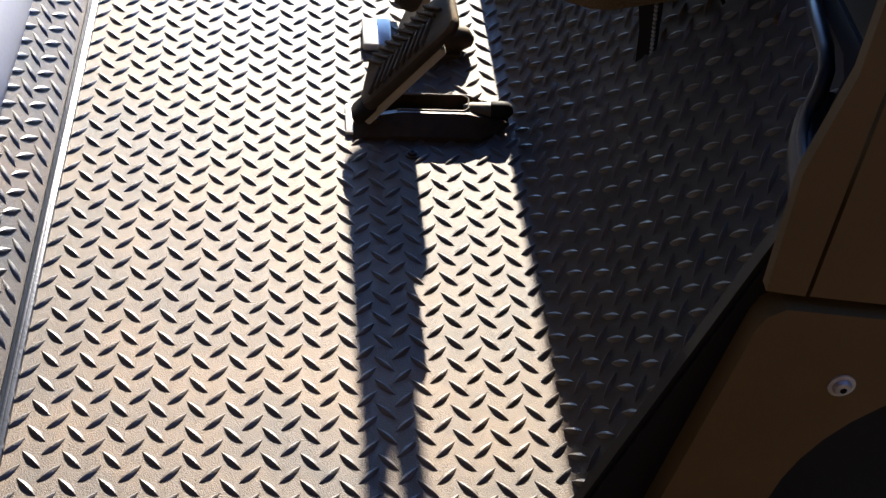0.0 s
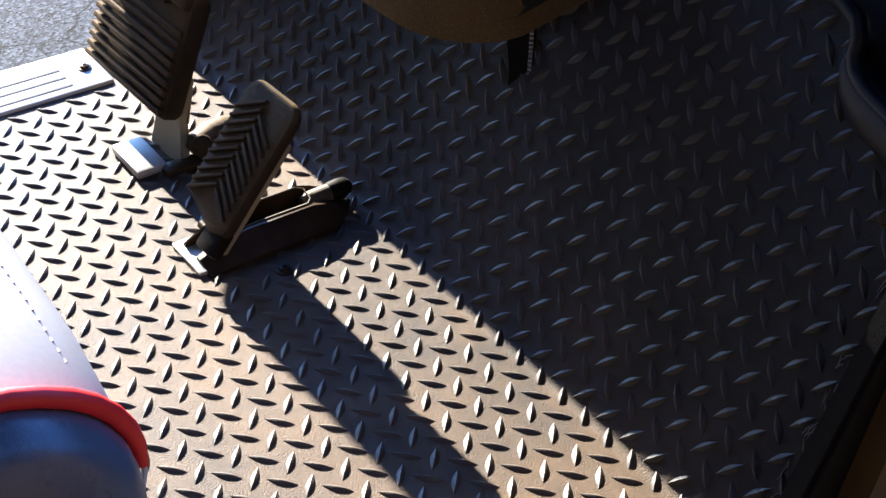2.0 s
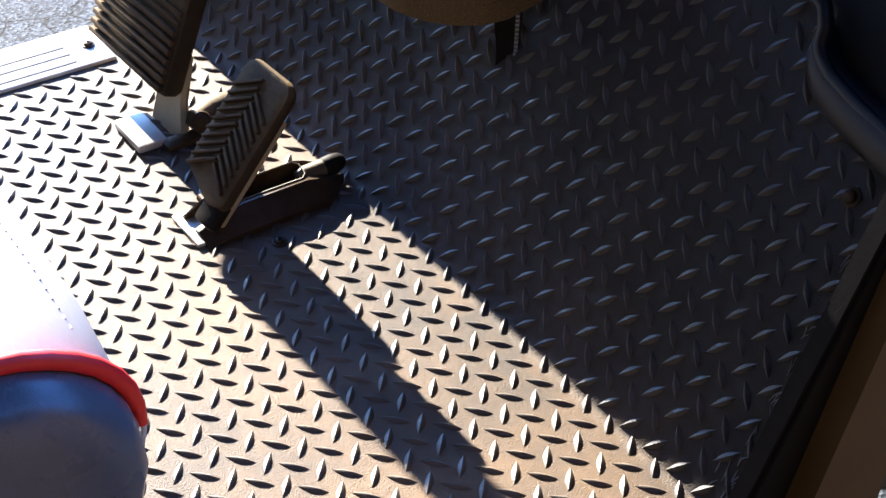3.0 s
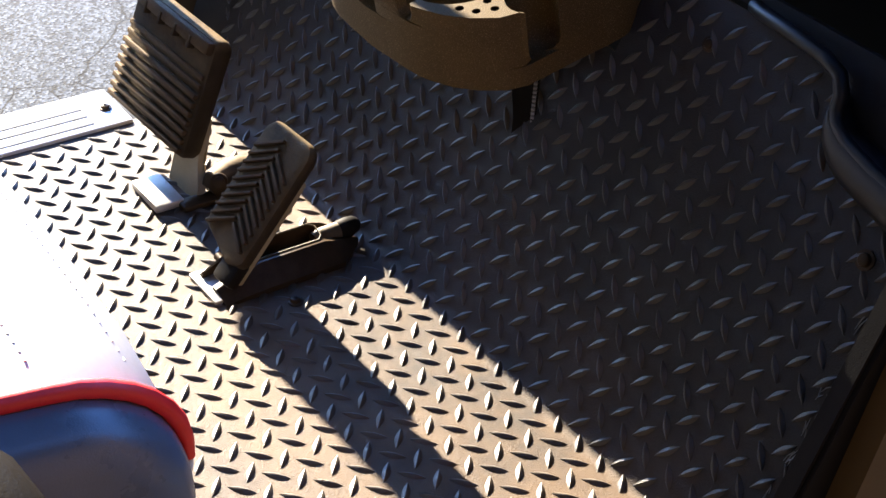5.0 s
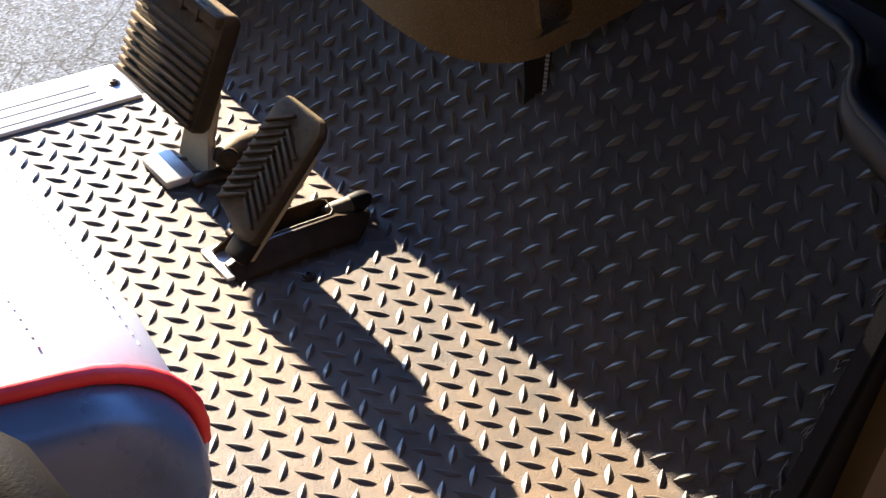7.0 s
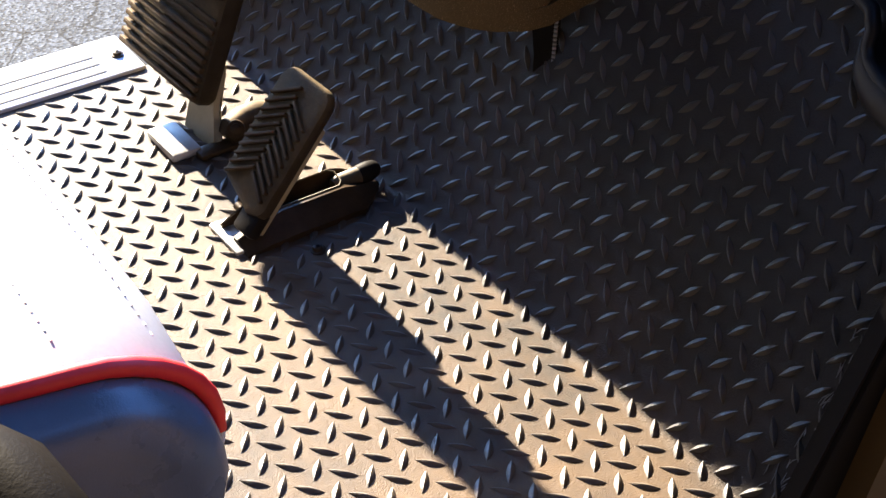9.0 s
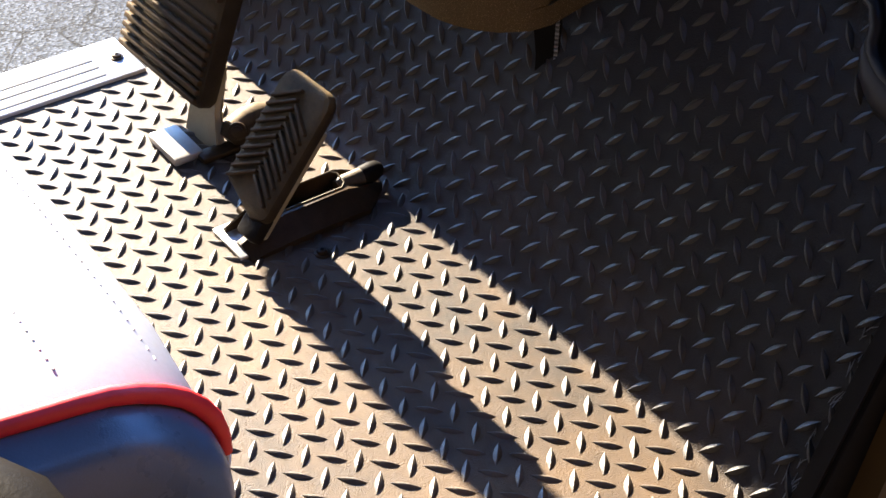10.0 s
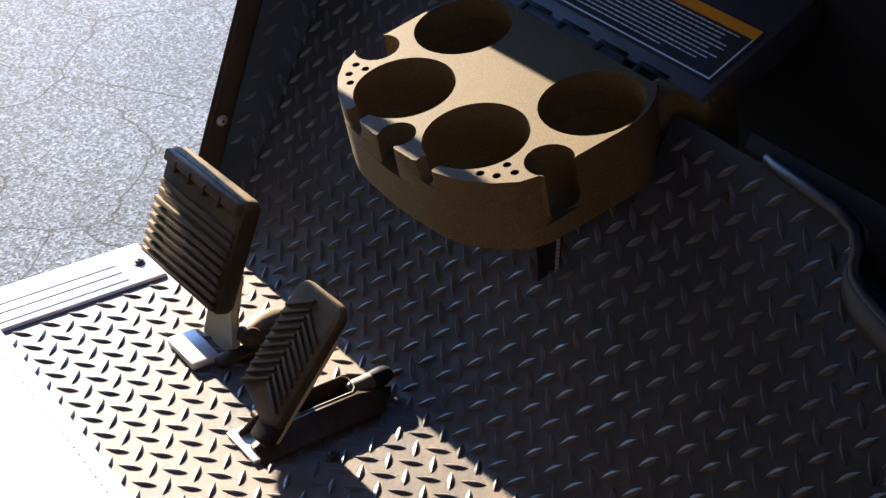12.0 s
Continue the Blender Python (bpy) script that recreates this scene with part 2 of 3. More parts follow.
def bolt(name, m, label, r=0.007, mat=M_BOLT, socket=True):
    t = thing(name, label, "bolt")
    t.matrix_world = m
    bm = bmesh.new()
    disc_stack(bm, [(r * 1.45, 0.0), (r * 1.45, 0.0012), (r * 1.05, 0.0016)], 20)
    part("washer", bm, mat, t)
    bm = bmesh.new()
    disc_stack(bm, [(r, 0.0012), (r, r * 0.45), (r * 0.8, r * 0.75), (r * 0.45, r * 0.85)], 20)
    part("head", bm, mat, t)
    if socket:
        bm = bmesh.new()
        disc_stack(bm, [(r * 0.4, r * 0.5), (r * 0.4, r * 0.9)], 6)
        part("socket", bm, M_HOLE, t, "hex socket, its inner shade put in as black")
    return t


# ---------------------------------------------------------------- ground
bm = bmesh.new()
bmesh.ops.create_grid(bm, x_segments=8, y_segments=8, size=400)
ground = tagged(finish("ground", bm, M_ASPHALT), "worn grey asphalt with fine cracks under the cart", "asphalt", kind="structure")
ground.location = (0, 0, -0.27)

# ---------------------------------------------------------------- floor mat
PITCH_X, PITCH_S = 0.027, 0.030
PROFILE = [(-0.338, 0.0), (0.088, 0.0), (0.096, 0.0025), (0.103, 0.010), (0.110, 0.0195), (0.122, 0.037), (0.139, 0.062), (0.154, 0.090), (0.168, 0.118), (0.182, 0.147), (0.265, 0.317)]


def on_mat(s):
    """Place (y, z) and unit tangent on the mat, by the way along it from y = 0."""
    left = s + 0.338
    for (a, b), (c, d) in zip(PROFILE, PROFILE[1:]):
        w = math.hypot(c - a, d - b)
        if left <= w or (c, d) == PROFILE[-1]:
            return a + (c - a) * left / w, b + (d - b) * left / w, (c - a) / w, (d - b) / w
        left -= w


S_END = sum(math.hypot(c - a, d - b) for (a, b), (c, d) in zip(PROFILE, PROFILE[1:])) - 0.338


def left_edge(z):
    return -0.384 if z < 0.003 else -0.474


RIGHT = 0.420
mat = thing("floor_mat", "dusty black rubber floor mat with raised diamond tread", "floor mat")
bm = bmesh.new()
stations = [-0.338, -0.30, 0.0, 0.06, 0.085, 0.088, 0.092] + [0.096 + 0.008 * i for i in range(12)] + [0.20, 0.25, 0.30, 0.335, 0.372, S_END]


def sheet_strip(bm, strip, x_left=None, x_right=None):
    rows = []
    for s in strip:
        y, z, ty, tz = on_mat(s)
        xl = x_left if x_left is not None else (left_edge(z) if s > 0.07 else -0.384)
        xr = x_right if x_right is not None else (RIGHT if s > 0.07 else 0.60)
        back = Vector((0, tz * 0.006, -ty * 0.006))
        q = [Vector((xl, y, z)), Vector(((xl + xr) / 2, y, z)), Vector((xr, y, z))]
        rows.append([bm.verts.new(v) for v in q + [q[2] + back, q[0] + back]])
    for a, c in zip(rows, rows[1:]):
        for k in range(5):
            bm.faces.new((a[k], a[(k + 1) % 5], c[(k + 1) % 5], c[k]))
    bm.faces.new(rows[0])
    bm.faces.new(rows[-1][::-1])


sheet_strip(bm, [v for v in stations if v < 0.38])
sheet_strip(bm, [v for v in stations if v > 0.37], None, -0.193)
sheet_strip(bm, [v for v in stations if v > 0.37], 0.076, None)
part("sheet", bm, M_MAT, mat, smooth=50)


def lug(bm, centre, along, side, up, length=0.0245, width=0.0074, height=0.0022, bend=0.0003):
    """One raised lens-shaped tread lug with pointed ends and a rounded ridge."""
    n = 8
    prev = None
    for i in range(n + 1):
        u = -1 + 2 * i / n
        w = width / 2 * (1 - abs(u) ** 1.7)
        h = height * (1 - abs(u) ** 2.2)
        c = centre + along * (u * length / 2) + side * (bend * (u * u - 0.4))
        if i in (0, n):
            cur = [bm.verts.new(c)]
        else:
            cur = [bm.verts.new(c - side * w - up * 0.0003), bm.verts.new(c - side * w * 0.55 + up * h * 0.66), bm.verts.new(c + up * h), bm.verts.new(c + side * w * 0.55 + up * h * 0.66), bm.verts.new(c + side * w - up * 0.0003)]
        if prev:
            if len(prev) == 1:
                for k in range(4):
                    bm.faces.new((prev[0], cur[k + 1], cur[k]))
            elif len(cur) == 1:
                for k in range(4):
                    bm.faces.new((prev[k], prev[k + 1], cur[0]))
            else:
                for k in range(4):
                    bm.faces.new((prev[k], prev[k + 1], cur[k + 1], cur[k]))
        prev = cur


def tread(bm, s0, s1, height):
    for half in (0, 1):
        for m in range(-14, 20):
            s = (m + 0.5 * half) * PITCH_S
            if not s0 <= s <= s1:
                continue
            y, z, ty, tz = on_mat(s)
            for k in range(-22, 23):
                x = (k + 0.5 * half) * PITCH_X
                lo = left_edge(z) if s > 0.07 else -0.384
                hi = RIGHT if s > 0.07 else 0.60
                if not lo + 0.008 < x < hi - 0.008 or (s > 0.36 and -0.205 < x < 0.088):
                    continue
                ex, es, up = Vector((1, 0, 0)), Vector((0, ty, tz)), Vector((0, -tz, ty))
                d = (ex * 0.73 + es * (0.68 if half else -0.68)).normalized() if s < 0.09 else (ex * 0.62 + es * (0.80 if half else -0.74)).normalized()
                lug(bm, Vector((x, y, z)), d, up.cross(d) * (1 if half else -1), up, height=height)


bm = bmesh.new()
tread(bm, -0.335, 0.086, 0.0023)
part("floor_tread", bm, M_LUG, mat, smooth=40)
bm = bmesh.new()
tread(bm, 0.0861, S_END - 0.01, 0.0027)
part("toe_board_tread", bm, M_LUG, mat, smooth=40)

# the mat's side turned up against the cowl
bm = bmesh.new()
flange_lugs = bmesh.new()
prev = None
for i in range(26):
    v = 0.115 + (S_END - 0.118) * i / 25
    y, z, ty, tz = on_mat(v)
    reach = max(0.0, y - (0.106 + 0.34 * z))
    cur = []
    for u in (0.0, 0.25, 0.5, 0.75, 1.0):
        cur.append(Vector((-0.428 - 0.045 * u, y - reach * u ** 1.6 - 0.0015, z + 0.0008)))
    if i % 2 == 0 and reach > 0.012:
        for u0, sgn in ((1, 1), (3, -1)):
            across = (cur[u0 + 1] - cur[u0]).normalized()
            along = Vector((0, ty, tz))
            up = along.cross(across).normalized() if along.cross(across).y < 0 else across.cross(along).normalized()
            d = (along * 0.75 + across * 0.6 * sgn).normalized()
            lug(flange_lugs, cur[u0] + up * 0.0003, d, up.cross(d).normalized(), up)
    cur = [bm.verts.new(q) for q in cur]
    if prev:
        for k in range(4):
            bm.faces.new((prev[k], prev[k + 1], cur[k + 1], cur[k]))
    prev = cur
part("turned_up_edge", bm, M_MAT, mat, smooth=60)
part("turned_up_tread", flange_lugs, M_LUG, mat, smooth=40)

bm = bmesh.new()
tube(bm, [(RIGHT - 0.002, on_mat(v)[0], on_mat(v)[1] + 0.0005) for v in (0.07, 0.085, 0.095, 0.11, 0.13, 0.16, 0.19, 0.23, 0.28, 0.33)], 0.0035, 8)
part("edge_bead", bm, M_MAT, mat)
bm = bmesh.new()
rnd = random.Random(11)
for k in range(70):
    v = 0.10 + 0.20 * rnd.random()
    x = RIGHT - 0.004 - 0.026 * rnd.random() ** 2
    ln, dx = 0.006 + 0.016 * rnd.random(), (rnd.random() - 0.35) * 0.012
    pts = []
    for u in (0, 0.5, 1):
        y, z, ty, tz = on_mat(v + ln * u)
        pts.append((x + dx * u * u, y - tz * 0.0004, z + ty * 0.0004))
    tube(bm, pts, [0.0002, 0.0006, 0.0002], 6)
part("scuff_marks", bm, M_SCUFF, mat, "pale scratches along the worn edge")

# ---------------------------------------------------------------- edging strip and seat riser behind it
bm = bmesh.new()
for x0, y0, y1, z1 in ((-0.384, -0.3472, -0.3362, 0.006),):
    box(bm, x0, 0.60, y0, y1, -0.004, z1, 0.0018)
box(bm, -0.384, 0.60, -0.3435, -0.3400, 0.0058, 0.0076, 0.0008)
tagged(finish("edging_strip", bm, M_STRIP, smooth=30), "glossy blue-grey metal strip along the mat", "trim strip", kind="structure")

riser = thing("seat_riser", "dusty dark riser panel with diamond tread below the seat", "seat riser")
bm = bmesh.new()
slope = [(-0.3478, -0.02), (-0.3478, 0.004), (-0.412, 0.060), (-0.412, 0.20), (-0.435, 0.20), (-0.435, -0.02)]
a = [bm.verts.new((-0.384, y, z)) for y, z in slope]
c = [bm.verts.new((0.60, y, z)) for y, z in slope]
bm.faces.new(a)
bm.faces.new(c[::-1])
for k in range(6):
    bm.faces.new((a[k], a[(k + 1) % 6], c[(k + 1) % 6], c[k]))
part("panel", bm, M_MAT, riser)
bm = bmesh.new()
up, along = Vector((0, 0.657, 0.754)), Vector((0, -0.754, 0.657))
for half in (0, 1):
    for m in range(0, 3):
        w = 0.012 + (m + 0.5 * half) * PITCH_S
        for k in range(-14, 22):
            x = (k + 0.5 * half) * PITCH_X
            if -0.375 < x < 0.59 and w < 0.078:
                d = (Vector((0.73, 0, 0)) + along * (0.68 if half else -0.68)).normalized()
                lug(bm, Vector((x, -0.3478, 0.004)) + along * w, d, up.cross(d) * (1 if half else -1), up, 0.027, 0.0085, 0.0024)
part("riser_tread", bm, M_LUG, riser, smooth=40)

# ---------------------------------------------------------------- sill plate
sill = thing("sill_plate", "ribbed aluminium sill plate along the floor edge", "sill plate")
bm = bmesh.new()
box(bm, -0.450, -0.378, -0.60, 0.003, -0.012, 0.004, 0.0025)
part("plate", bm, M_ALU, sill)
for gx in (-0.421, -0.406, -0.390):
    bm = bmesh.new()
    box(bm, gx - 0.0026, gx + 0.0026, -0.595, -0.036, 0.0034, 0.0046, 0.0004)
    part("groove", bm, M_GROOVE, sill, "dark groove")
bolt("sill_screw", pose(-0.412, -0.013, 0.004), "small dark steel screw at the end of the sill plate", 0.0048, mat=M_STEEL)
bm = bmesh.new()
box(bm, -0.455, -0.384, -0.60, 0.09, -0.10, -0.0125, 0.004)
tagged(finish("rocker_panel", bm, M_BLACK, smooth=30), "black plastic rocker panel below the sill plate", "rocker panel", kind="structure")


# ---------------------------------------------------------------- pedals
def frame_of(origin, right, up):
    """A local frame: x to the right, y up the pad, z out of its face."""
    r = Vector(right).normalized()
    u = Vector(up).normalized()
    n = r.cross(u)
    return Matrix((( r.x, u.x, n.x, origin[0]), (r.y, u.y, n.y, origin[1]), (r.z, u.z, n.z, origin[2]), (0, 0, 0, 1)))


def rounded_rect(w, h, r, n=6):
    return arc(w / 2 - r, h / 2 - r, r, 0, 90, n) + arc(-w / 2 + r, h / 2 - r, r, 90, 180, n) + arc(-w / 2 + r, -h / 2 + r, r, 180, 270, n) + arc(w / 2 - r, -h / 2 + r, r, 270, 360, n)


def pad_body(bm, outline, t, bevel, m):
    """A padded plate: rounded edges on both faces."""
    loops = []
    k = len(outline)
    cx, cy = sum(q[0] for q in outline) / k, sum(q[1] for q in outline) / k
    for inset, z in ((bevel, -t), (0.3 * bevel, -t + 0.3 * bevel), (0, -t + bevel), (0, -bevel), (0.3 * bevel, -0.3 * bevel), (bevel, 0)):
        loops.append([bm.verts.new(m @ Vector((x - math.copysign(min(inset, abs(x - cx)), x - cx), y - math.copysign(min(inset, abs(y - cy)), y - cy), z))) for x, y in outline])
    for a, c in zip(loops, loops[1:]):
        for i in range(k):
            bm.faces.new((a[i], a[(i + 1) % k], c[(i + 1) % k], c[i]))
    bm.faces.new(loops[0][::-1])
    bm.faces.new(loops[-1])


def accelerator():
    t = thing("accelerator_pedal", "dusty black rubber accelerator pedal with chevron ribs on the floor mat", "pedal", (-0.1, 0, 0))
    inv = Matrix.Translation((0.1, 0, 0))
    m = inv @ frame_of((-0.0870, -0.0195, 0.0905), (0.998, 0.043, 0.052), (-0.067, 0.652, 0.755))
    out = arc(0.021, 0.046, 0.015, 0, 90, 6) + arc(-0.023, 0.049, 0.013, 90, 180, 6) + arc(-0.029, -0.045, 0.007, 180, 232, 4) + arc(0.018, -0.060, 0.007, 232, 275, 3) + arc(0.028, -0.056, 0.008, 275, 360, 4)
    bm = bmesh.new()
    pad_body(bm, out, 0.013, 0.005, m)
    part("pad", bm, M_PAD, t)
    for i in range(10):
        y = -0.038 + i * 0.0088
        for sgn in (-1, 1):
            if sgn > 0 and i == 9:
                continue
            bm = bmesh.new()
            a = math.radians(30 if sgn < 0 else -32)
            box(bm, -0.0180 if sgn < 0 else -0.0165, 0.0180 if sgn < 0 else 0.0165, -0.0015, 0.0015, -0.001, 0.0040, 0.0008, m @ pose(sgn * 0.0152, y - (0.004 if sgn > 0 else 0), 0) @ Matrix.Rotation(a, 4, "Z"))
            part("rib", bm, M_RIB, t)
    bm = bmesh.new()
    box(bm, 0.012, 0.028, -0.078, 0.030, -0.024, -0.0125, 0.003, m)
    part("arm", bm, M_ARM, t, "cream painted arm")
    bm = bmesh.new()
    box(bm, 0.006, 0.033, -0.083, -0.056, -0.016, -0.003, 0.004, m)
    part("heel", bm, M_BOOT, t, "black rubber heel")
    bm = bmesh.new()
    box(bm, -0.112, -0.062, -0.0735, -0.036, 0.0, 0.004, 0.0015, inv)
    part("base_plate", bm, M_PLATE, t, "pale bare metal plate")
    # housing: two flared skirts with an open slot between them
    for x_in, x_out, top in ((-0.100, -0.108, 0.024), (-0.081, -0.055, 0.020)):
        bm = bmesh.new()
        prof = [(x_in, 0.003), (x_in, top), (x_in + 0.25 * (x_out - x_in), top + 0.001), (x_out, 0.006), (x_out, 0.0)]
        ends = []
        for y, k, pinch in ((-0.066, 0.35, 0.0), (-0.046, 0.75, 0.0), (-0.020, 1.0, 0.0), (0.046, 1.0, 0.0), (0.058, 0.85, 0.0), (0.074, 0.55, 0.35), (0.090, 0.16, 0.75)):
            ends.append([bm.verts.new((x + 0.1 + (-0.0905 - x) * pinch, y, z * k)) for x, z in prof])
        for a, c in zip(ends, ends[1:]):
            for q in range(5):
                bm.faces.new((a[q], a[(q + 1) % 5], c[(q + 1) % 5], c[q]))
        bm.faces.new(ends[0])
        bm.faces.new(ends[-1][::-1])
        part("housing_skirt", bm, M_STEEL, t, "oily brown-black steel skirt", smooth=25)
    bm = bmesh.new()
    box(bm, 0.0005, 0.0185, -0.034, 0.046, 0.0032, 0.007, 0.001)
    part("channel_floor", bm, M_HOLE, t)
    bm = bmesh.new()
    tube(bm, [(-0.001, -0.024, 0.0248), (-0.001, 0.043, 0.0248), (0.004, 0.048, 0.0245), (0.016, 0.048, 0.0215), (0.0205, 0.043, 0.0208), (0.0205, -0.024, 0.0208)], 0.0009, 8)
    part("slot_rim", bm, M_SLEEVE, t, "thin tan rim, paler than the skirts")
    bm = bmesh.new()
    tube(bm, [(-0.012, -0.044, 0.013), (0.033, -0.044, 0.013)], 0.004, 12)
    part("hinge_pin", bm, M_STEEL, t)
    bm = bmesh.new()
    tube(bm, [(0.010, 0.044, 0.013), (0.010, 0.052, 0.0145), (0.010, 0.071, 0.015)], [0.0075, 0.0085, 0.0085], 16)
    part("sleeve", bm, M_SLEEVE, t, "tan dusty sleeve")
    bm = bmesh.new()
    tube(bm, [(0.010, 0.069, 0.015), (0.010, 0.072, 0.015), (0.010, 0.082, 0.016), (0.010, 0.089, 0.017), (0.010, 0.093, 0.018)], [0.0075, 0.0095, 0.0095, 0.008, 0.004], 16)
    part("boot", bm, M_BOOT, t, "black rubber boot")
    return t


def brake():
    t = thing("brake_pedal", "wide dusty rubber brake pedal with cross ribs beside the accelerator", "pedal", (-0.3, 0, 0))
    inv = Matrix.Translation((0.3, 0, 0))
    m = inv @ frame_of((-0.3035, -0.001, 0.0985), (0.999, 0.036, 0.009), (-0.021, 0.348, 0.937))
    out = rounded_rect(0.148, 0.122, 0.010)
    bm = bmesh.new()
    pad_body(bm, out, 0.022, 0.006, m)
    part("pad", bm, M_PAD, t)
    for i in range(9):
        bm = bmesh.new()
        y = -0.053 + i * 0.0095
        tall = 0.0052 if i < 7 else 0.0026
        box(bm, -0.070, 0.070, y - 0.0029, y + 0.0029, -0.001, tall, 0.0016, m)
        part("rib", bm, M_RIB, t)
    bm = bmesh.new()
    box(bm, -0.070, 0.070, 0.0455, 0.0585, -0.004, 0.0062, 0.003, m)
    part("top_lip", bm, M_RIB, t, "dusty raised top lip")
    for i in range(4):
        bm = bmesh.new()
        box(bm, -0.045 + i * 0.028 - 0.002, -0.045 + i * 0.028 + 0.002, 0.041, 0.0535, -0.002, 0.0075, 0.001, m)
        part("lip_stud", bm, M_PAD, t)
    bm = bmesh.new()
    rings = [[bm.verts.new(m @ Vector((x, y, z))) for x, y in ((0.022, -0.020), (0.062, -0.020), (0.070, -0.064), (0.088, -0.090), (0.084, -0.102), (0.034, -0.102))] for z in (-0.0215, -0.031)]
    bm.faces.new(rings[0])
    bm.faces.new(rings[1][::-1])
    for q in range(6):
        bm.faces.new((rings[0][q], rings[0][(q + 1) % 6], rings[1][(q + 1) % 6], rings[1][q]))
    bmesh.ops.bevel(bm, geom=list(bm.edges), offset=0.0015, segments=2, affect="EDGES")
    part("arm", bm, M_ARM, t, "pale grey painted arm")
    bm = bmesh.new()
    box(bm, -0.268, -0.214, -0.054, -0.023, 0.0, 0.009, 0.003, inv)
    part("base_plate", bm, M_PLATE, t, "pale scuffed metal block")
    bm = bmesh.new()
    tube(bm, [(0.084, 0.004, 0.008), (0.083, 0.010, 0.012), (0.080, 0.026, 0.015), (0.077, 0.042, 0.015), (0.075, 0.054, 0.013), (0.074, 0.062, 0.009)], [0.010, 0.015, 0.017, 0.016, 0.013, 0.006], 18)
    part("boot", bm, M_DOME, t, "dark domed boot, dusty on top")
    bm = bmesh.new()
    disc_stack(bm, [(0.0085, -0.004), (0.0085, 0.003), (0.0055, 0.0035), (0.0055, 0.006), (0.004, 0.007)], 18)
    bmesh.ops.transform(bm, verts=bm.verts, matrix=pose(0.096, 0.008, 0.024, 0, 62, -30))
    part("pivot_bolt", bm, M_STEEL, t, "dull steel pivot bolt")
    bm = bmesh.new()
    box(bm, 0.080, 0.098, -0.030, 0.050, 0.0, 0.007, 0.003)
    part("base_skirt", bm, M_STEEL, t, "oily brown-black steel skirt")
    return t


accelerator()
brake()
bolt("floor_bolt", pose(-0.033, -0.009, 0.0), "small dark bolt in the mat beside the accelerator", 0.005, mat=M_STEEL)


# ---------------------------------------------------------------- cup holder console
CON = Matrix.Translation((-0.055, 0.08, 0.297)) @ pose(0, 0, 0, math.degrees(math.atan(0.23)))
console = thing("cup_console", "speckled tan moulded cup holder with four wells", "cup holder")
console.matrix_world = CON
CUPS = [(0.052, 0.038), (-0.052, 0.038), (0.090, 0.131), (-0.090, 0.131)]
CUP_R = 0.0455


def console_outline(slot=0.0, ball=0.0, centre=False):
    """Right half from the back to the middle of the rounded end, then mirrored; slot is half its width, ball its radius."""
    half = [(0.112, 0.184), (0.124, 0.171), (0.133, 0.155), (0.1375, 0.138), (0.1375, 0.12)]
    if ball:
        half += [(0.136, 0.074)] + arc(0.124, 0.058, ball, 50, 310, 14) + [(0.134, 0.041)]
    else:
        half += [(0.136, 0.085), (0.135, 0.041)]
    half += [(0.128, 0.024), (0.112, 0.007), (0.094, -0.005), (0.076, -0.0125)]
    if slot:
        a = math.degrees(math.asin(slot / CUP_R))
        half += [(0.0547 + slot, -0.0160), (0.0520 + slot, -0.0148)] + arc(0.052, 0.038, CUP_R, -90 + a, 270 - a, 40) + [(0.0520 - slot, -0.0162), (0.0490 - slot, -0.0178)]
    else:
        half += [(0.062, -0.0165), (0.042, -0.0185)]
    if centre:
        half += [(0.0160, -0.0196), (0.0125, -0.0188)] + arc(0.0, -0.006, 0.0165, -40, 90, 10)
    else:
        half += [(0.0, -0.021)]
    left = [(-x, y) for x, y in half[::-1]]
    return half + (left[1:] if abs(half[-1][0]) < 1e-6 else left)


def loft(bm, upper, lower, holes, z_top, z_low):
    """Walls between two outlines with as many corners, and straight walls round the holes."""
    for one, two in [(upper, lower)] + [(h, h) for h in holes]:
        a = [bm.verts.new((x, y, z_top)) for x, y in one]
        c = [bm.verts.new((x, y, z_low)) for x, y in two]
        for i in range(len(one)):
            j = (i + 1) % len(one)
            bm.faces.new((a[i], a[j], c[j], c[i]))


bm = bmesh.new()
cups_far = [ring_pts(x, y, CUP_R) for x, y in CUPS[2:]]
cups_all = [ring_pts(x, y, CUP_R) for x, y in CUPS]
TEES = [(sgn * x, y) for sgn in (1, -1) for x, y in ((0.0955, 0.0095), (0.108, 0.0165), (0.1155, 0.029), (0.103, 0.031))]
tee_rings = [ring_pts(x, y, 0.0036, 12) for x, y in TEES]
BALL = 0.021
slab(bm, console_outline(0.0100, BALL, True), cups_far + tee_rings, 0.0, -0.009, low=False)
for w0, w1, z0, z1 in ((0.0100, 0.0086, -0.009, -0.0135), (0.0086, 0.0060, -0.0135, -0.0165), (0.0060, 0.0020, -0.0165, -0.0180)):
    loft(bm, console_outline(w0, BALL, True), console_outline(w1, BALL, True), cups_far, z0, z1)
slab(bm, console_outline(0.0, BALL, True), cups_all, -0.018, -0.030, low=False)
slab(bm, console_outline(0.0, BALL), cups_all, -0.030, -0.036, low=False)
for r0, r1, z0, z1 in ((BALL, 0.0192, -0.036, -0.043), (0.0192, 0.0150, -0.043, -0.048), (0.0150, 0.0070, -0.048, -0.051)):
    loft(bm, console_outline(0.0, r0), console_outline(0.0, r1), cups_all, z0, z1)
slab(bm, console_outline(), cups_all, -0.051, -0.070)
bmesh.ops.remove_doubles(bm, verts=bm.verts, dist=0.00005)
shell = part("shell", bm, M_TAN, console, smooth=30)
bev = shell.modifiers.new("soft edges", "BEVEL")
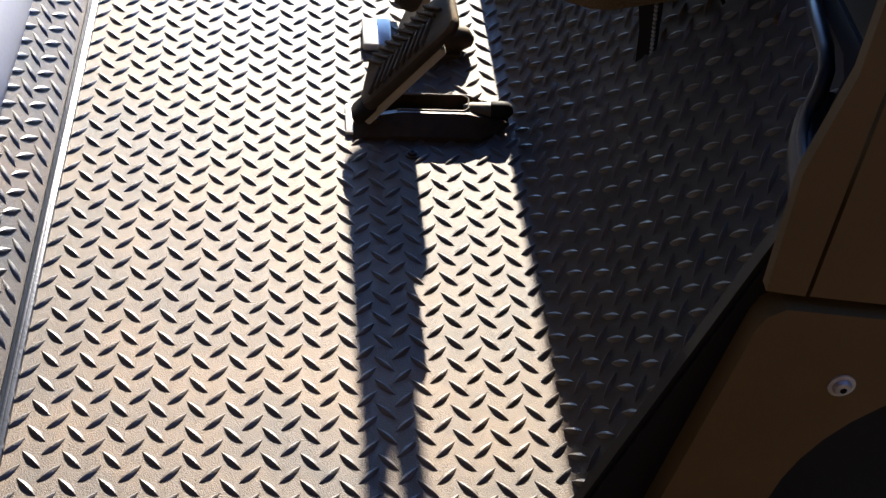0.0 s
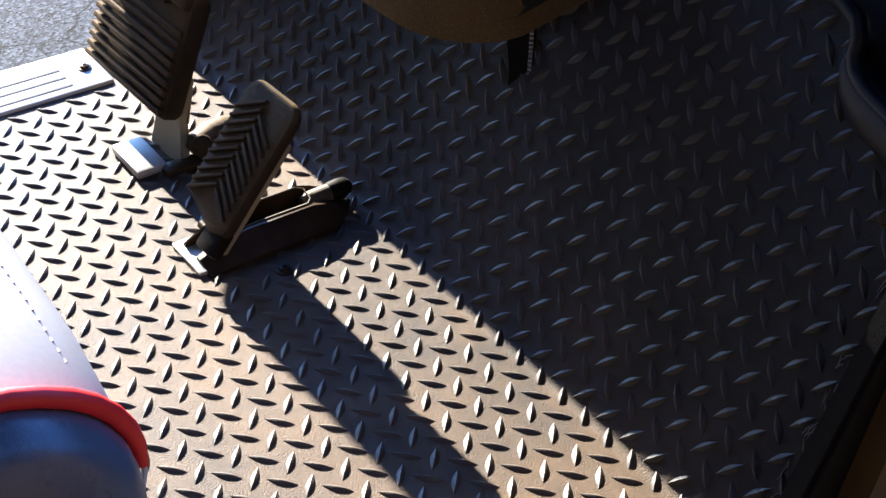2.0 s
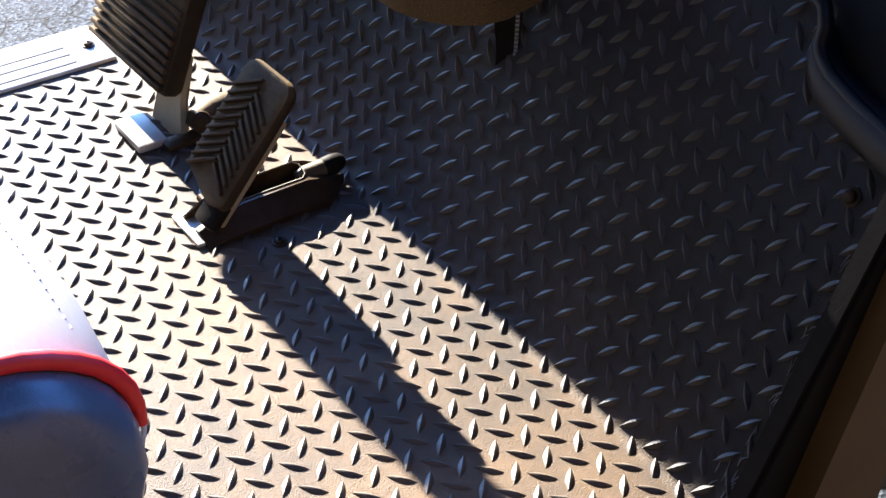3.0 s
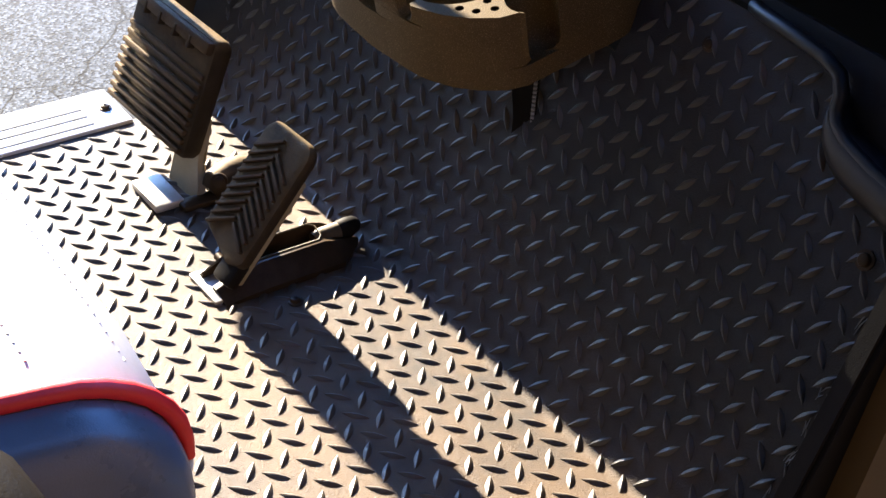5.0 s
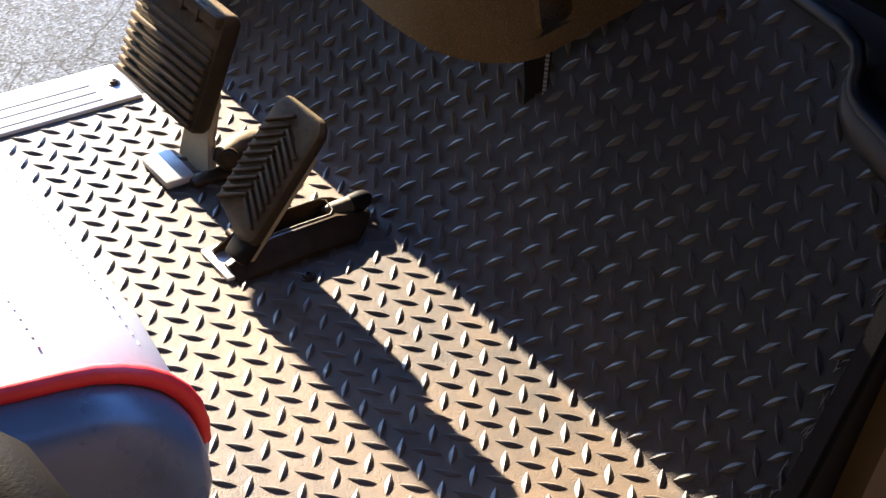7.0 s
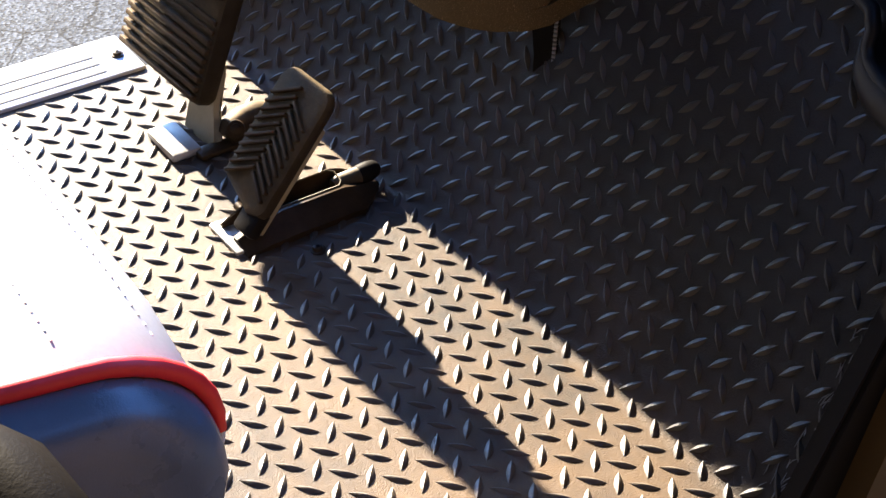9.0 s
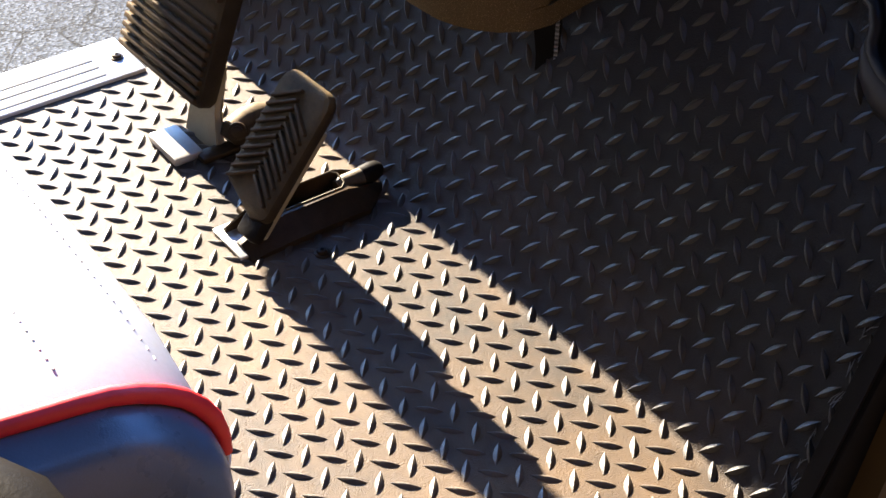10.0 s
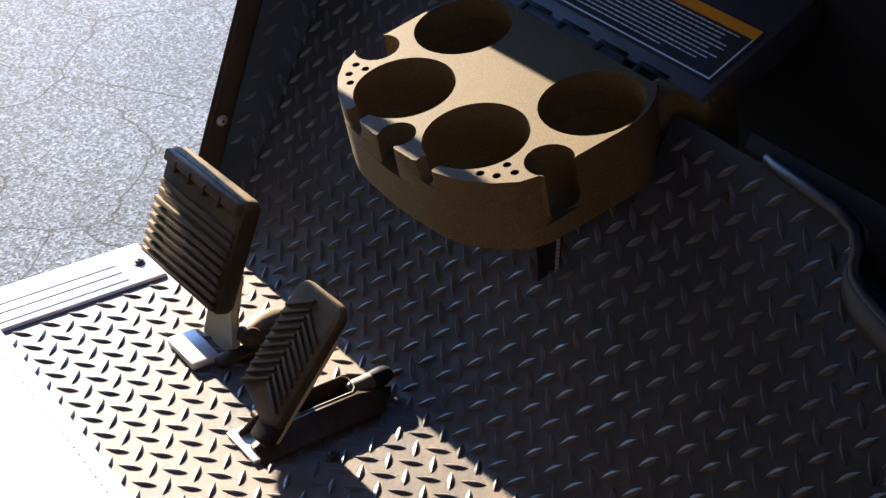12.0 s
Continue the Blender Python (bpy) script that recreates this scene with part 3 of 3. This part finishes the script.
bev.width, bev.segments, bev.limit_method, bev.angle_limit = 0.0022, 3, "ANGLE", radians(50)
bev.harden_normals = True
for x, y in CUPS:
    bm = bmesh.new()
    lift = 0.028 if y > 0.1 else 0.0
    disc_stack(bm, [(CUP_R - 0.0008, -0.049 + lift), (CUP_R - 0.004, -0.062 + lift), (0.037, -0.063 + lift), (0.034, -0.085 + lift), (0.030, -0.088 + lift)], 40, (x, y), cap=False)
    bm.faces.new([bm.verts.new((x + 0.030 * math.cos(2 * math.pi * k / 40), y + 0.030 * math.sin(2 * math.pi * k / 40), -0.088 + lift)) for k in range(40)])
    part("cup_well", bm, M_TAN, console, "tan well with a stepped floor")
for x, y in TEES:
    bm = bmesh.new()
    disc_stack(bm, [(0.0035, -0.0012), (0.0034, -0.0140), (0.002, -0.0145)], 12, (x, y), cap=False)
    part("tee_hole", bm, M_HOLE, console, "small tee hole, its inner shade put in as black")

bm = bmesh.new()
slab(bm, [(0.119, 0.174), (0.1245, 0.186), (0.133, 0.194), (0.145, 0.1975), (0.155, 0.1975), (0.155, 0.235), (0.098, 0.235), (0.098, 0.1845)], [], -0.004, -0.075)
bmesh.ops.remove_doubles(bm, verts=bm.verts, dist=0.00005)
mount = part("mount", bm, M_TAN, console, "angled tan mount")
bev = mount.modifiers.new("soft edges", "BEVEL")
bev.width, bev.segments, bev.limit_method, bev.angle_limit = 0.005, 3, "ANGLE", radians(40)

# ---------------------------------------------------------------- dash
dash = thing("dash_panel", "black grained plastic dash panel behind the cup holder", "dashboard")
bm = bmesh.new()
DASH = Matrix.Translation((-0.055, 0.262, 0.334)) @ pose(0, 0, 0, math.degrees(math.atan(0.48)))
box(bm, -0.150, 0.152, 0.010, 0.16, -0.03, 0.0, 0.002, DASH)
box(bm, -0.150, 0.060, -0.006, 0.011, -0.03, -0.0002, 0.002, DASH)
part("panel", bm, M_DASH, dash)
bm = bmesh.new()
box(bm, -0.53, 0.47, 0.402, 0.43, -0.10, 0.70, 0.002)
part("back_wall", bm, M_BLACK, dash)
bm = bmesh.new()
box(bm, -0.25, 0.095, 0.300, 0.315, 0.16, 0.32, 0.002)
part("lower_wall", bm, M_BLACK, dash)
# Unseen slab added above the dash to keep skylight out.
bm = bmesh.new()
box(bm, -0.475, 0.413, 0.24, 0.401, 0.66, 0.70, 0.002)
part("unseen_dash_top", bm, M_BLACK, dash)

# unseen black roof added over the cart to block skylight
roof_blocker = thing("unseen_shade_roof", "added unseen black roof over the cart, blocks skylight", "roof")
bm = bmesh.new()
box(bm, -0.67, 0.50, -1.25, 0.55, 1.50, 1.54, 0.015)
part("shell", bm, M_BLACK, roof_blocker)
# Unseen tubes, added and bent to cast the forked shadow band on the floor.
strut = thing("shadow_band_caster", "added unseen black tubes that cast the forked floor shadow", "strut")


def on_caster(x_shadow, y_shadow, x0=-0.63):
    """A place at x0 whose shadow falls on the floor at the place given."""
    z = (x_shadow - x0) * SUN.z / -SUN.x
    return Vector((x0, y_shadow + z * SUN.y / SUN.z, z))


for a, c, tip in ((-0.052, -0.056, 0.022), (-0.033, -0.021, 0.0)):
    bm = bmesh.new()
    tube(bm, [on_caster(-0.03, a - 0.004), on_caster(0.06, a - 0.003), on_caster(0.26, a - 0.001), on_caster(0.31, a + 0.1 * (c - a)), on_caster(0.36, a + 0.4 * (c - a)), on_caster(0.41, a + 0.75 * (c - a)), on_caster(0.48, c), on_caster(0.60, c + tip), on_caster(1.0, c + 1.5 * (c - a) + tip), on_caster(3.28, c + 2 * (c - a))], [0.019, 0.0175, 0.0145, 0.013, 0.0110, 0.0092, 0.008, 0.008, 0.008, 0.008], 14)
    part("tube", bm, M_BLACK, strut)

label_sign = thing("warning_label", "black warning label with an orange header strip", "label")
label_sign.matrix_world = DASH @ Matrix.Translation((0.0035, -0.007, 0.0006))
bm = bmesh.new()
box(bm, -0.142, 0.142, 0.033, 0.102, 0, 0.0008)
part("film", bm, M_LABEL, label_sign)
bm = bmesh.new()
for x0, x1, y0, y1 in ((-0.139, 0.139, 0.036, 0.0375), (-0.139, -0.1375, 0.036, 0.089), (0.1375, 0.139, 0.036, 0.089)):
    box(bm, x0, x1, y0, y1, 0.0006, 0.0012)
part("border", bm, M_WHITE, label_sign)
bm = bmesh.new()
box(bm, -0.139, 0.139, 0.0895, 0.1005, 0.0006, 0.0012)
part("header", bm, M_ORANGE, label_sign)
rnd = random.Random(4)
for i in range(10):
    bm = bmesh.new()
    y = 0.0862 - i * 0.0046
    x = -0.130
    end = 0.130 - (0.02 * rnd.random() if i < 9 else 0.06)
    while x < end:
        w = 0.003 + 0.008 * rnd.random()
        box(bm, x, min(x + w, end), y - 0.0011, y + 0.0001, 0.0006, 0.0011)
        x += w + 0.0014
    part("print_line", bm, M_WHITE, label_sign)

# badge drawn as plain bars
badge = thing("badge", "dark raised badge on the black dash panel", "badge")
badge.matrix_world = DASH @ Matrix.Translation((0.012, -0.003, 0.0003))
for i in range(4):
    bm = bmesh.new()
    x = -0.075 + i * 0.052
    box(bm, x - 0.018, x + 0.018, 0.001, 0.005, 0, 0.0009, 0.0003)
    box(bm, x - 0.018, x - 0.011, 0.0045, 0.014, 0, 0.0009, 0.0003)
    box(bm, x - 0.018, x + 0.018, 0.0135, 0.0175, 0, 0.0009, 0.0003)
    part("badge_bar", bm, M_LETTER, badge)


# ---------------------------------------------------------------- toe board side walls and fenders
def rim_line(z):
    return 0.076 + 0.36 * z


def side_panel(name, x0, x1, mat_, label, low=-0.02, high=0.70, lean=(0.0, 0.0, 0.0, 0.0)):
    bm = bmesh.new()
    pts = [(rim_line(low), low), (rim_line(high), high), (0.40, high), (0.40, low)]
    a = [bm.verts.new((x0 + lean[0 if z == low else 1], y, z)) for y, z in pts]
    c = [bm.verts.new((x1 + lean[2 if z == low else 3], y, z)) for y, z in pts]
    bm.faces.new(a)
    bm.faces.new(c[::-1])
    for i in range(4):
        bm.faces.new((a[i], a[(i + 1) % 4], c[(i + 1) % 4], c[i]))
    bmesh.ops.bevel(bm, geom=list(bm.edges), offset=0.004, segments=2, affect="EDGES")
    return tagged(finish(name, bm, mat_, smooth=30), label, "side panel", kind="structure")


side_panel("cowl_side", -0.500, -0.4755, M_BASE, "dusty brown-black plastic cowl side beside the toe board", lean=(0.015, -0.004, 0.0, -0.020))
side_panel("cowl_side", 0.421, 0.4405, M_BLACK, "black plastic cowl side with bolts beside the toe board")

# right fender
fender = thing("front_fender", "tan plastic front fender with a wheel arch", "fender")
bm = bmesh.new()
outer = [(0.113, -0.05), (0.135, 0.05), (0.174, 0.236), (0.179, 0.247), (0.190, 0.254), (0.40, 0.232), (0.50, 0.20), (0.505, 0.05)] + arc(0.36, 0.05, 0.145, 0, 180, 20) + [(0.215, -0.05)]
a = [bm.verts.new((0.441, y, z)) for y, z in outer]
c = [bm.verts.new((0.462, y, z)) for y, z in outer]
bm.faces.new(a)
bm.faces.new(c[::-1])
for i in range(len(outer)):
    j = (i + 1) % len(outer)
    bm.faces.new((a[i], a[j], c[j], c[i]))
part("lower_skin", bm, M_BODY, fender)
for pts in ([(0.174, 0.268), (0.200, 0.264), (0.222, 0.62), (0.196, 0.62), (0.194, 0.47), (0.192, 0.43), (0.176, 0.36)], [(0.203, 0.264), (0.40, 0.242), (0.40, 0.62), (0.225, 0.62)]):
    bm = bmesh.new()
    a = [bm.verts.new((0.450, y, z)) for y, z in pts]
    c = [bm.verts.new((0.460, y, z)) for y, z in pts]
    bm.faces.new(a)
    bm.faces.new(c[::-1])
    for i in range(len(pts)):
        j = (i + 1) % len(pts)
        bm.faces.new((a[i], a[j], c[j], c[i]))
    part("upper_skin", bm, M_BODY, fender)
bolt("fender_screw", pose(0.462, 0.242, 0.188, 0, 90, 0), "bright recessed screw in the tan fender", 0.0065)

wheel = thing("road_wheel", "dark rubber front wheel inside the fender arch", "wheel")
wheel.matrix_world = pose(0.34, 0.36, 0.02, 0, 90, 0)
bm = bmesh.new()
disc_stack(bm, [(0.06, -0.08), (0.115, -0.085), (0.128, -0.07), (0.130, 0), (0.128, 0.07), (0.115, 0.085), (0.06, 0.08)], 40)
part("tyre", bm, M_TYRE, wheel)
bm = bmesh.new()
disc_stack(bm, [(0.03, 0.06), (0.06, 0.082), (0.062, 0.05)], 30)
part("rim", bm, M_STEEL, wheel)

# ---------------------------------------------------------------- bolts on the toe board and the wall
wn_ = math.degrees(math.atan2(0.17, 0.083))
bolt("wall_bolt", pose(0.370, 0.217, 0.219, wn_), "round grey bolt in the toe board", 0.0055, mat=M_STEEL, socket=False)
bolt("wall_bolt", pose(0.159, 0.249, 0.284, wn_), "round grey bolt below the dash", 0.0045, mat=M_STEEL, socket=False)
bolt("cowl_bolt", pose(0.421, 0.174, 0.086, 0, -90, 0), "steel bolt in the black cowl side", 0.007)
bolt("cowl_bolt", pose(-0.4755, 0.128, 0.106, 0, 90, 0), "steel bolt in the brown cowl side", 0.0045)

# ---------------------------------------------------------------- strap
strap = thing("strap", "black webbing strap hanging below the cup holder", "strap")
bm = bmesh.new()
STRAP = pose(0.016, 0.180, 0.198, 8, 0, 42)
for k, (x0, x1, lo, hi) in enumerate(((-0.012, 0.006, -0.064, 0.05), (-0.002, 0.019, -0.080, 0.05))):
    v0 = [Vector((x0, 0, hi)), Vector((x1, 0, hi)), Vector((x1 - 0.002, -0.006 * k, lo)), Vector((x0 + 0.010 * (1 - k), -0.006 * k, lo + 0.020 * (1 - k)))]
    a = [bm.verts.new(STRAP @ q) for q in v0]
    c = [bm.verts.new(STRAP @ (q + Vector((0, 0.002, 0)))) for q in v0]
    bm.faces.new(a)
    bm.faces.new(c[::-1])
    for q in range(4):
        bm.faces.new((a[q], a[(q + 1) % 4], c[(q + 1) % 4], c[q]))
part("webbing", bm, M_WEB, strap)
bm = bmesh.new()
for k in range(22):
    box(bm, 0.0135, 0.0165, -0.0072 + 0.0001 * k, -0.0052 + 0.0001 * k, -0.074 + 0.0045 * k, -0.0715 + 0.0045 * k, 0, STRAP)
part("stitched_edge", bm, M_SCUFF, strap, "pale stitched edge")

# ---------------------------------------------------------------- lip of the bin under the dash
lip = thing("bin_lip", "dark plastic curved lip of the dash bin", "dash bin")
bm = bmesh.new()
tube(bm, [(0.185, 0.262, 0.326), (0.20, 0.254, 0.329), (0.24, 0.249, 0.329), (0.272, 0.246, 0.328), (0.291, 0.243, 0.323), (0.299, 0.239, 0.312), (0.300, 0.236, 0.301), (0.306, 0.233, 0.293), (0.322, 0.228, 0.287), (0.35, 0.224, 0.282), (0.41, 0.215, 0.276)], 0.006, 12)
part("edge_roll", bm, M_LIP, lip)
bm = bmesh.new()
prev = None
for x, y, z in ((0.297, 0.238, 0.304), (0.302, 0.235, 0.297), (0.310, 0.232, 0.291), (0.322, 0.228, 0.287), (0.35, 0.224, 0.282), (0.38, 0.219, 0.279), (0.412, 0.215, 0.276)):
    cur = [bm.verts.new((x, y + a, z + b)) for a, b in ((0.030, 0.000), (0.004, 0.007), (-0.004, 0.004), (-0.010, -0.008), (-0.009, -0.020), (-0.003, -0.029), (0.006, -0.033), (0.030, -0.033))]
    if prev:
        for k in range(8):
            bm.faces.new((prev[k], prev[(k + 1) % 8], cur[(k + 1) % 8], cur[k]))
    else:
        bm.faces.new(cur)
    prev = cur
bm.faces.new(prev[::-1])
part("tray_front", bm, M_LIP, lip, "rounded satin black tray front", smooth=60)
bm = bmesh.new()
pts = [(0.16, 0.326), (0.272, 0.325), (0.293, 0.318), (0.302, 0.298), (0.322, 0.286), (0.412, 0.275), (0.412, 0.338), (0.16, 0.338)]
slab(bm, pts, [], 0.004, 0.0)
for v in bm.verts:
    v.co = Vector((v.co.x, 0.256 + 0.48 * (v.co.y - 0.31) - v.co.z, v.co.y))
part("fascia", bm, M_BLACK, lip)

# ---------------------------------------------------------------- seat
seat = thing("bench_seat", "white vinyl bench seat with black end and red piping", "seat", (0.33, -0.6, 0.17))
inv = Matrix.Translation((-0.33, 0.6, -0.17))
YF, ZT, ZB, YB = -0.315, 0.362, 0.205, -0.85


def taper(x, y, z):
    """The seat end runs slightly inwards and up towards the backrest."""
    d = max(0.0, -0.355 - y)
    out = 0.30 * max(0.0, 0.285 - z) if x > 0.36 else 0.0
    return inv @ Vector((x + out - (0.10 * d if x > 0.2 else 0.0), y, z + 0.04 * d))


def seat_profile(grow=0.0, n=8):
    yf, zt, zb, yb, r = YF + grow, ZT + grow, ZB - grow, YB - grow, 0.068
    pts = [(yb, zb), (yf - 0.046, zb)]
    pts += [(yf - 0.046 + 0.046 * (i / 5) ** 0.75, zb + (zt - r - 0.004 - zb) * (i / 5) ** 1.3) for i in range(1, 6)]
    pts += [(yf - r + r * math.cos(h), zt - r + r * math.sin(h)) for h in (math.pi / 2 * i / n for i in range(n + 1))]
    pts += [(yf - 0.09, zt + 0.001), (yf - 0.13, zt + 0.003), (yf - 0.25, zt + 0.006), (yb, zt)]
    return pts


bm = bmesh.new()
loops = []
for x, g in ((-0.62, -0.004), (-0.3, 0.001), (0.0, 0.003), (0.22, 0.003), (0.30, 0.001), (0.344, -0.003), (0.366, -0.008)):
    loops.append([bm.verts.new(taper(x, y, z)) for y, z in seat_profile(g)])
k = len(loops[0])
for a, c in zip(loops, loops[1:]):
    for i in range(k):
        bm.faces.new((a[i], a[(i + 1) % k], c[(i + 1) % k], c[i]))
bm.faces.new(loops[0])
part("cushion", bm, M_VINYL, seat, "white vinyl top and front", smooth=60)
bm = bmesh.new()
prev = None
prof = seat_profile(-0.007)
cy, cz = -0.57, 0.275
for x, f_ in ((0.366, 1.0), (0.380, 0.985), (0.391, 0.95), (0.398, 0.88), (0.402, 0.7)):
    cur = [bm.verts.new(taper(x, cy + (y - cy) * (1 - (1 - f_) * 0.35), cz + (z - cz) * f_)) for y, z in prof]
    if prev:
        for i in range(k):
            bm.faces.new((prev[i], prev[(i + 1) % k], cur[(i + 1) % k], cur[i]))
    prev = cur
bm.faces.new(prev)
part("end_cap", bm, M_SKY_VINYL, seat, "glossy black vinyl end, blue sky reflection put into its colour", smooth=60)
bm = bmesh.new()
line = [taper(0.371, y, z) for y, z in seat_profile(-0.004)[7:]]
tube(bm, line, [min(0.0050, 0.0032 + 0.0008 * i) for i in range(len(line))], 12)
part("piping", bm, M_RED, seat, "bright red piping")
bm = bmesh.new()
tube(bm, [taper(0.372, y, z) for y, z in seat_profile(-0.004)[1:10]], 0.0017, 8)
part("welt", bm, M_WHITE, seat, "thin white welt")


bm = bmesh.new()
box(bm, 0.28, 0.392, -0.84, -0.352, 0.05, 0.204, 0.022, inv, 4)
part("base_skirt", bm, M_BASE, seat, "brown moulded base below the end")

# hip rail at the end of the seat
rail = thing("hip_rail", "dark brown-black padded rail at the seat end", "armrest")
bm = bmesh.new()
tube(bm, [(0.372, -0.66, 0.33), (0.372, -0.55, 0.352), (0.376, -0.485, 0.358), (0.390, -0.456, 0.36), (0.415, -0.444, 0.36), (0.45, -0.440, 0.356), (0.49, -0.443, 0.34), (0.512, -0.452, 0.29), (0.515, -0.46, 0.10)], [0.022, 0.024, 0.025, 0.025, 0.025, 0.025, 0.024, 0.022, 0.02], 18)
part("bar", bm, M_ARMREST, rail, smooth=60)



def cushion_top(x, y):
    """Height of the cushion's rounded front edge."""
    marks = [(-0.62, -0.004), (-0.3, 0.001), (0.0, 0.003), (0.22, 0.003), (0.30, 0.001), (0.344, -0.003), (0.366, -0.008)]
    for (a, g), (b, h) in zip(marks, marks[1:]):
        if a <= x <= b:
            grow = g + (h - g) * (x - a) / (b - a)
    r, yc = 0.068, YF + grow - 0.068
    rise = math.sqrt(max(0, r * r - (y - yc) ** 2)) if y > yc else r
    return ZT + grow - r + rise + 0.04 * max(0, -0.355 - y)


for y, x0, x1 in ((-0.388, -0.55, 0.352), (-0.338, -0.55, 0.352)):
    bm = bmesh.new()
    for i in range(int((x1 - x0) / 0.007)):
        x = x0 + 0.007 * i
        z = cushion_top(x + 0.002, y)
        box(bm, x, x + 0.0028, y - 0.0006, y + 0.0006, z - 0.001, z + 0.0002, m=inv)
    part("stitching", bm, M_THREAD, seat, "fine grey stitching")

# unseen screens and ceiling added round the cart to block and bounce light
def timber(name, x0, x1, y0, y1, z0, z1, label, category="wall", mat_=M_SHADE_SCREEN):
    bm = bmesh.new()
    box(bm, x0, x1, y0, y1, z0, z1)
    return tagged(finish(name, bm, mat_), label, category, kind="structure")


timber("bounce_screen_east", 1.40, 1.46, -1.10, 0.96, -0.27, 1.85, "added unseen brown screen beside the cart, bounces warm light", mat_=M_BOUNCE_SCREEN)
timber("shade_screen_south", -0.70, 1.46, -1.16, -1.10, -0.27, 2.604, "added unseen near-black screen behind the cart, blocks skylight")
timber("shade_screen_west", -3.2, -0.70, -0.68, -0.62, -0.27, 2.604, "added unseen near-black screen beyond the seat, blocks skylight")
timber("shade_screen_southwest", -0.76, -0.70, -1.16, -0.68, -0.27, 2.604, "added unseen near-black screen beyond the seat, blocks skylight")
timber("shade_screen_north", -0.45, 1.46, 0.96, 1.02, -0.27, 0.95, "added unseen near-black screen in front of the cart, blocks skylight")
timber("ceiling", -2.2, 1.46, -3.2, 1.02, 2.606, 2.68, "added unseen near-black sheet overhead, blocks skylight", "ceiling")
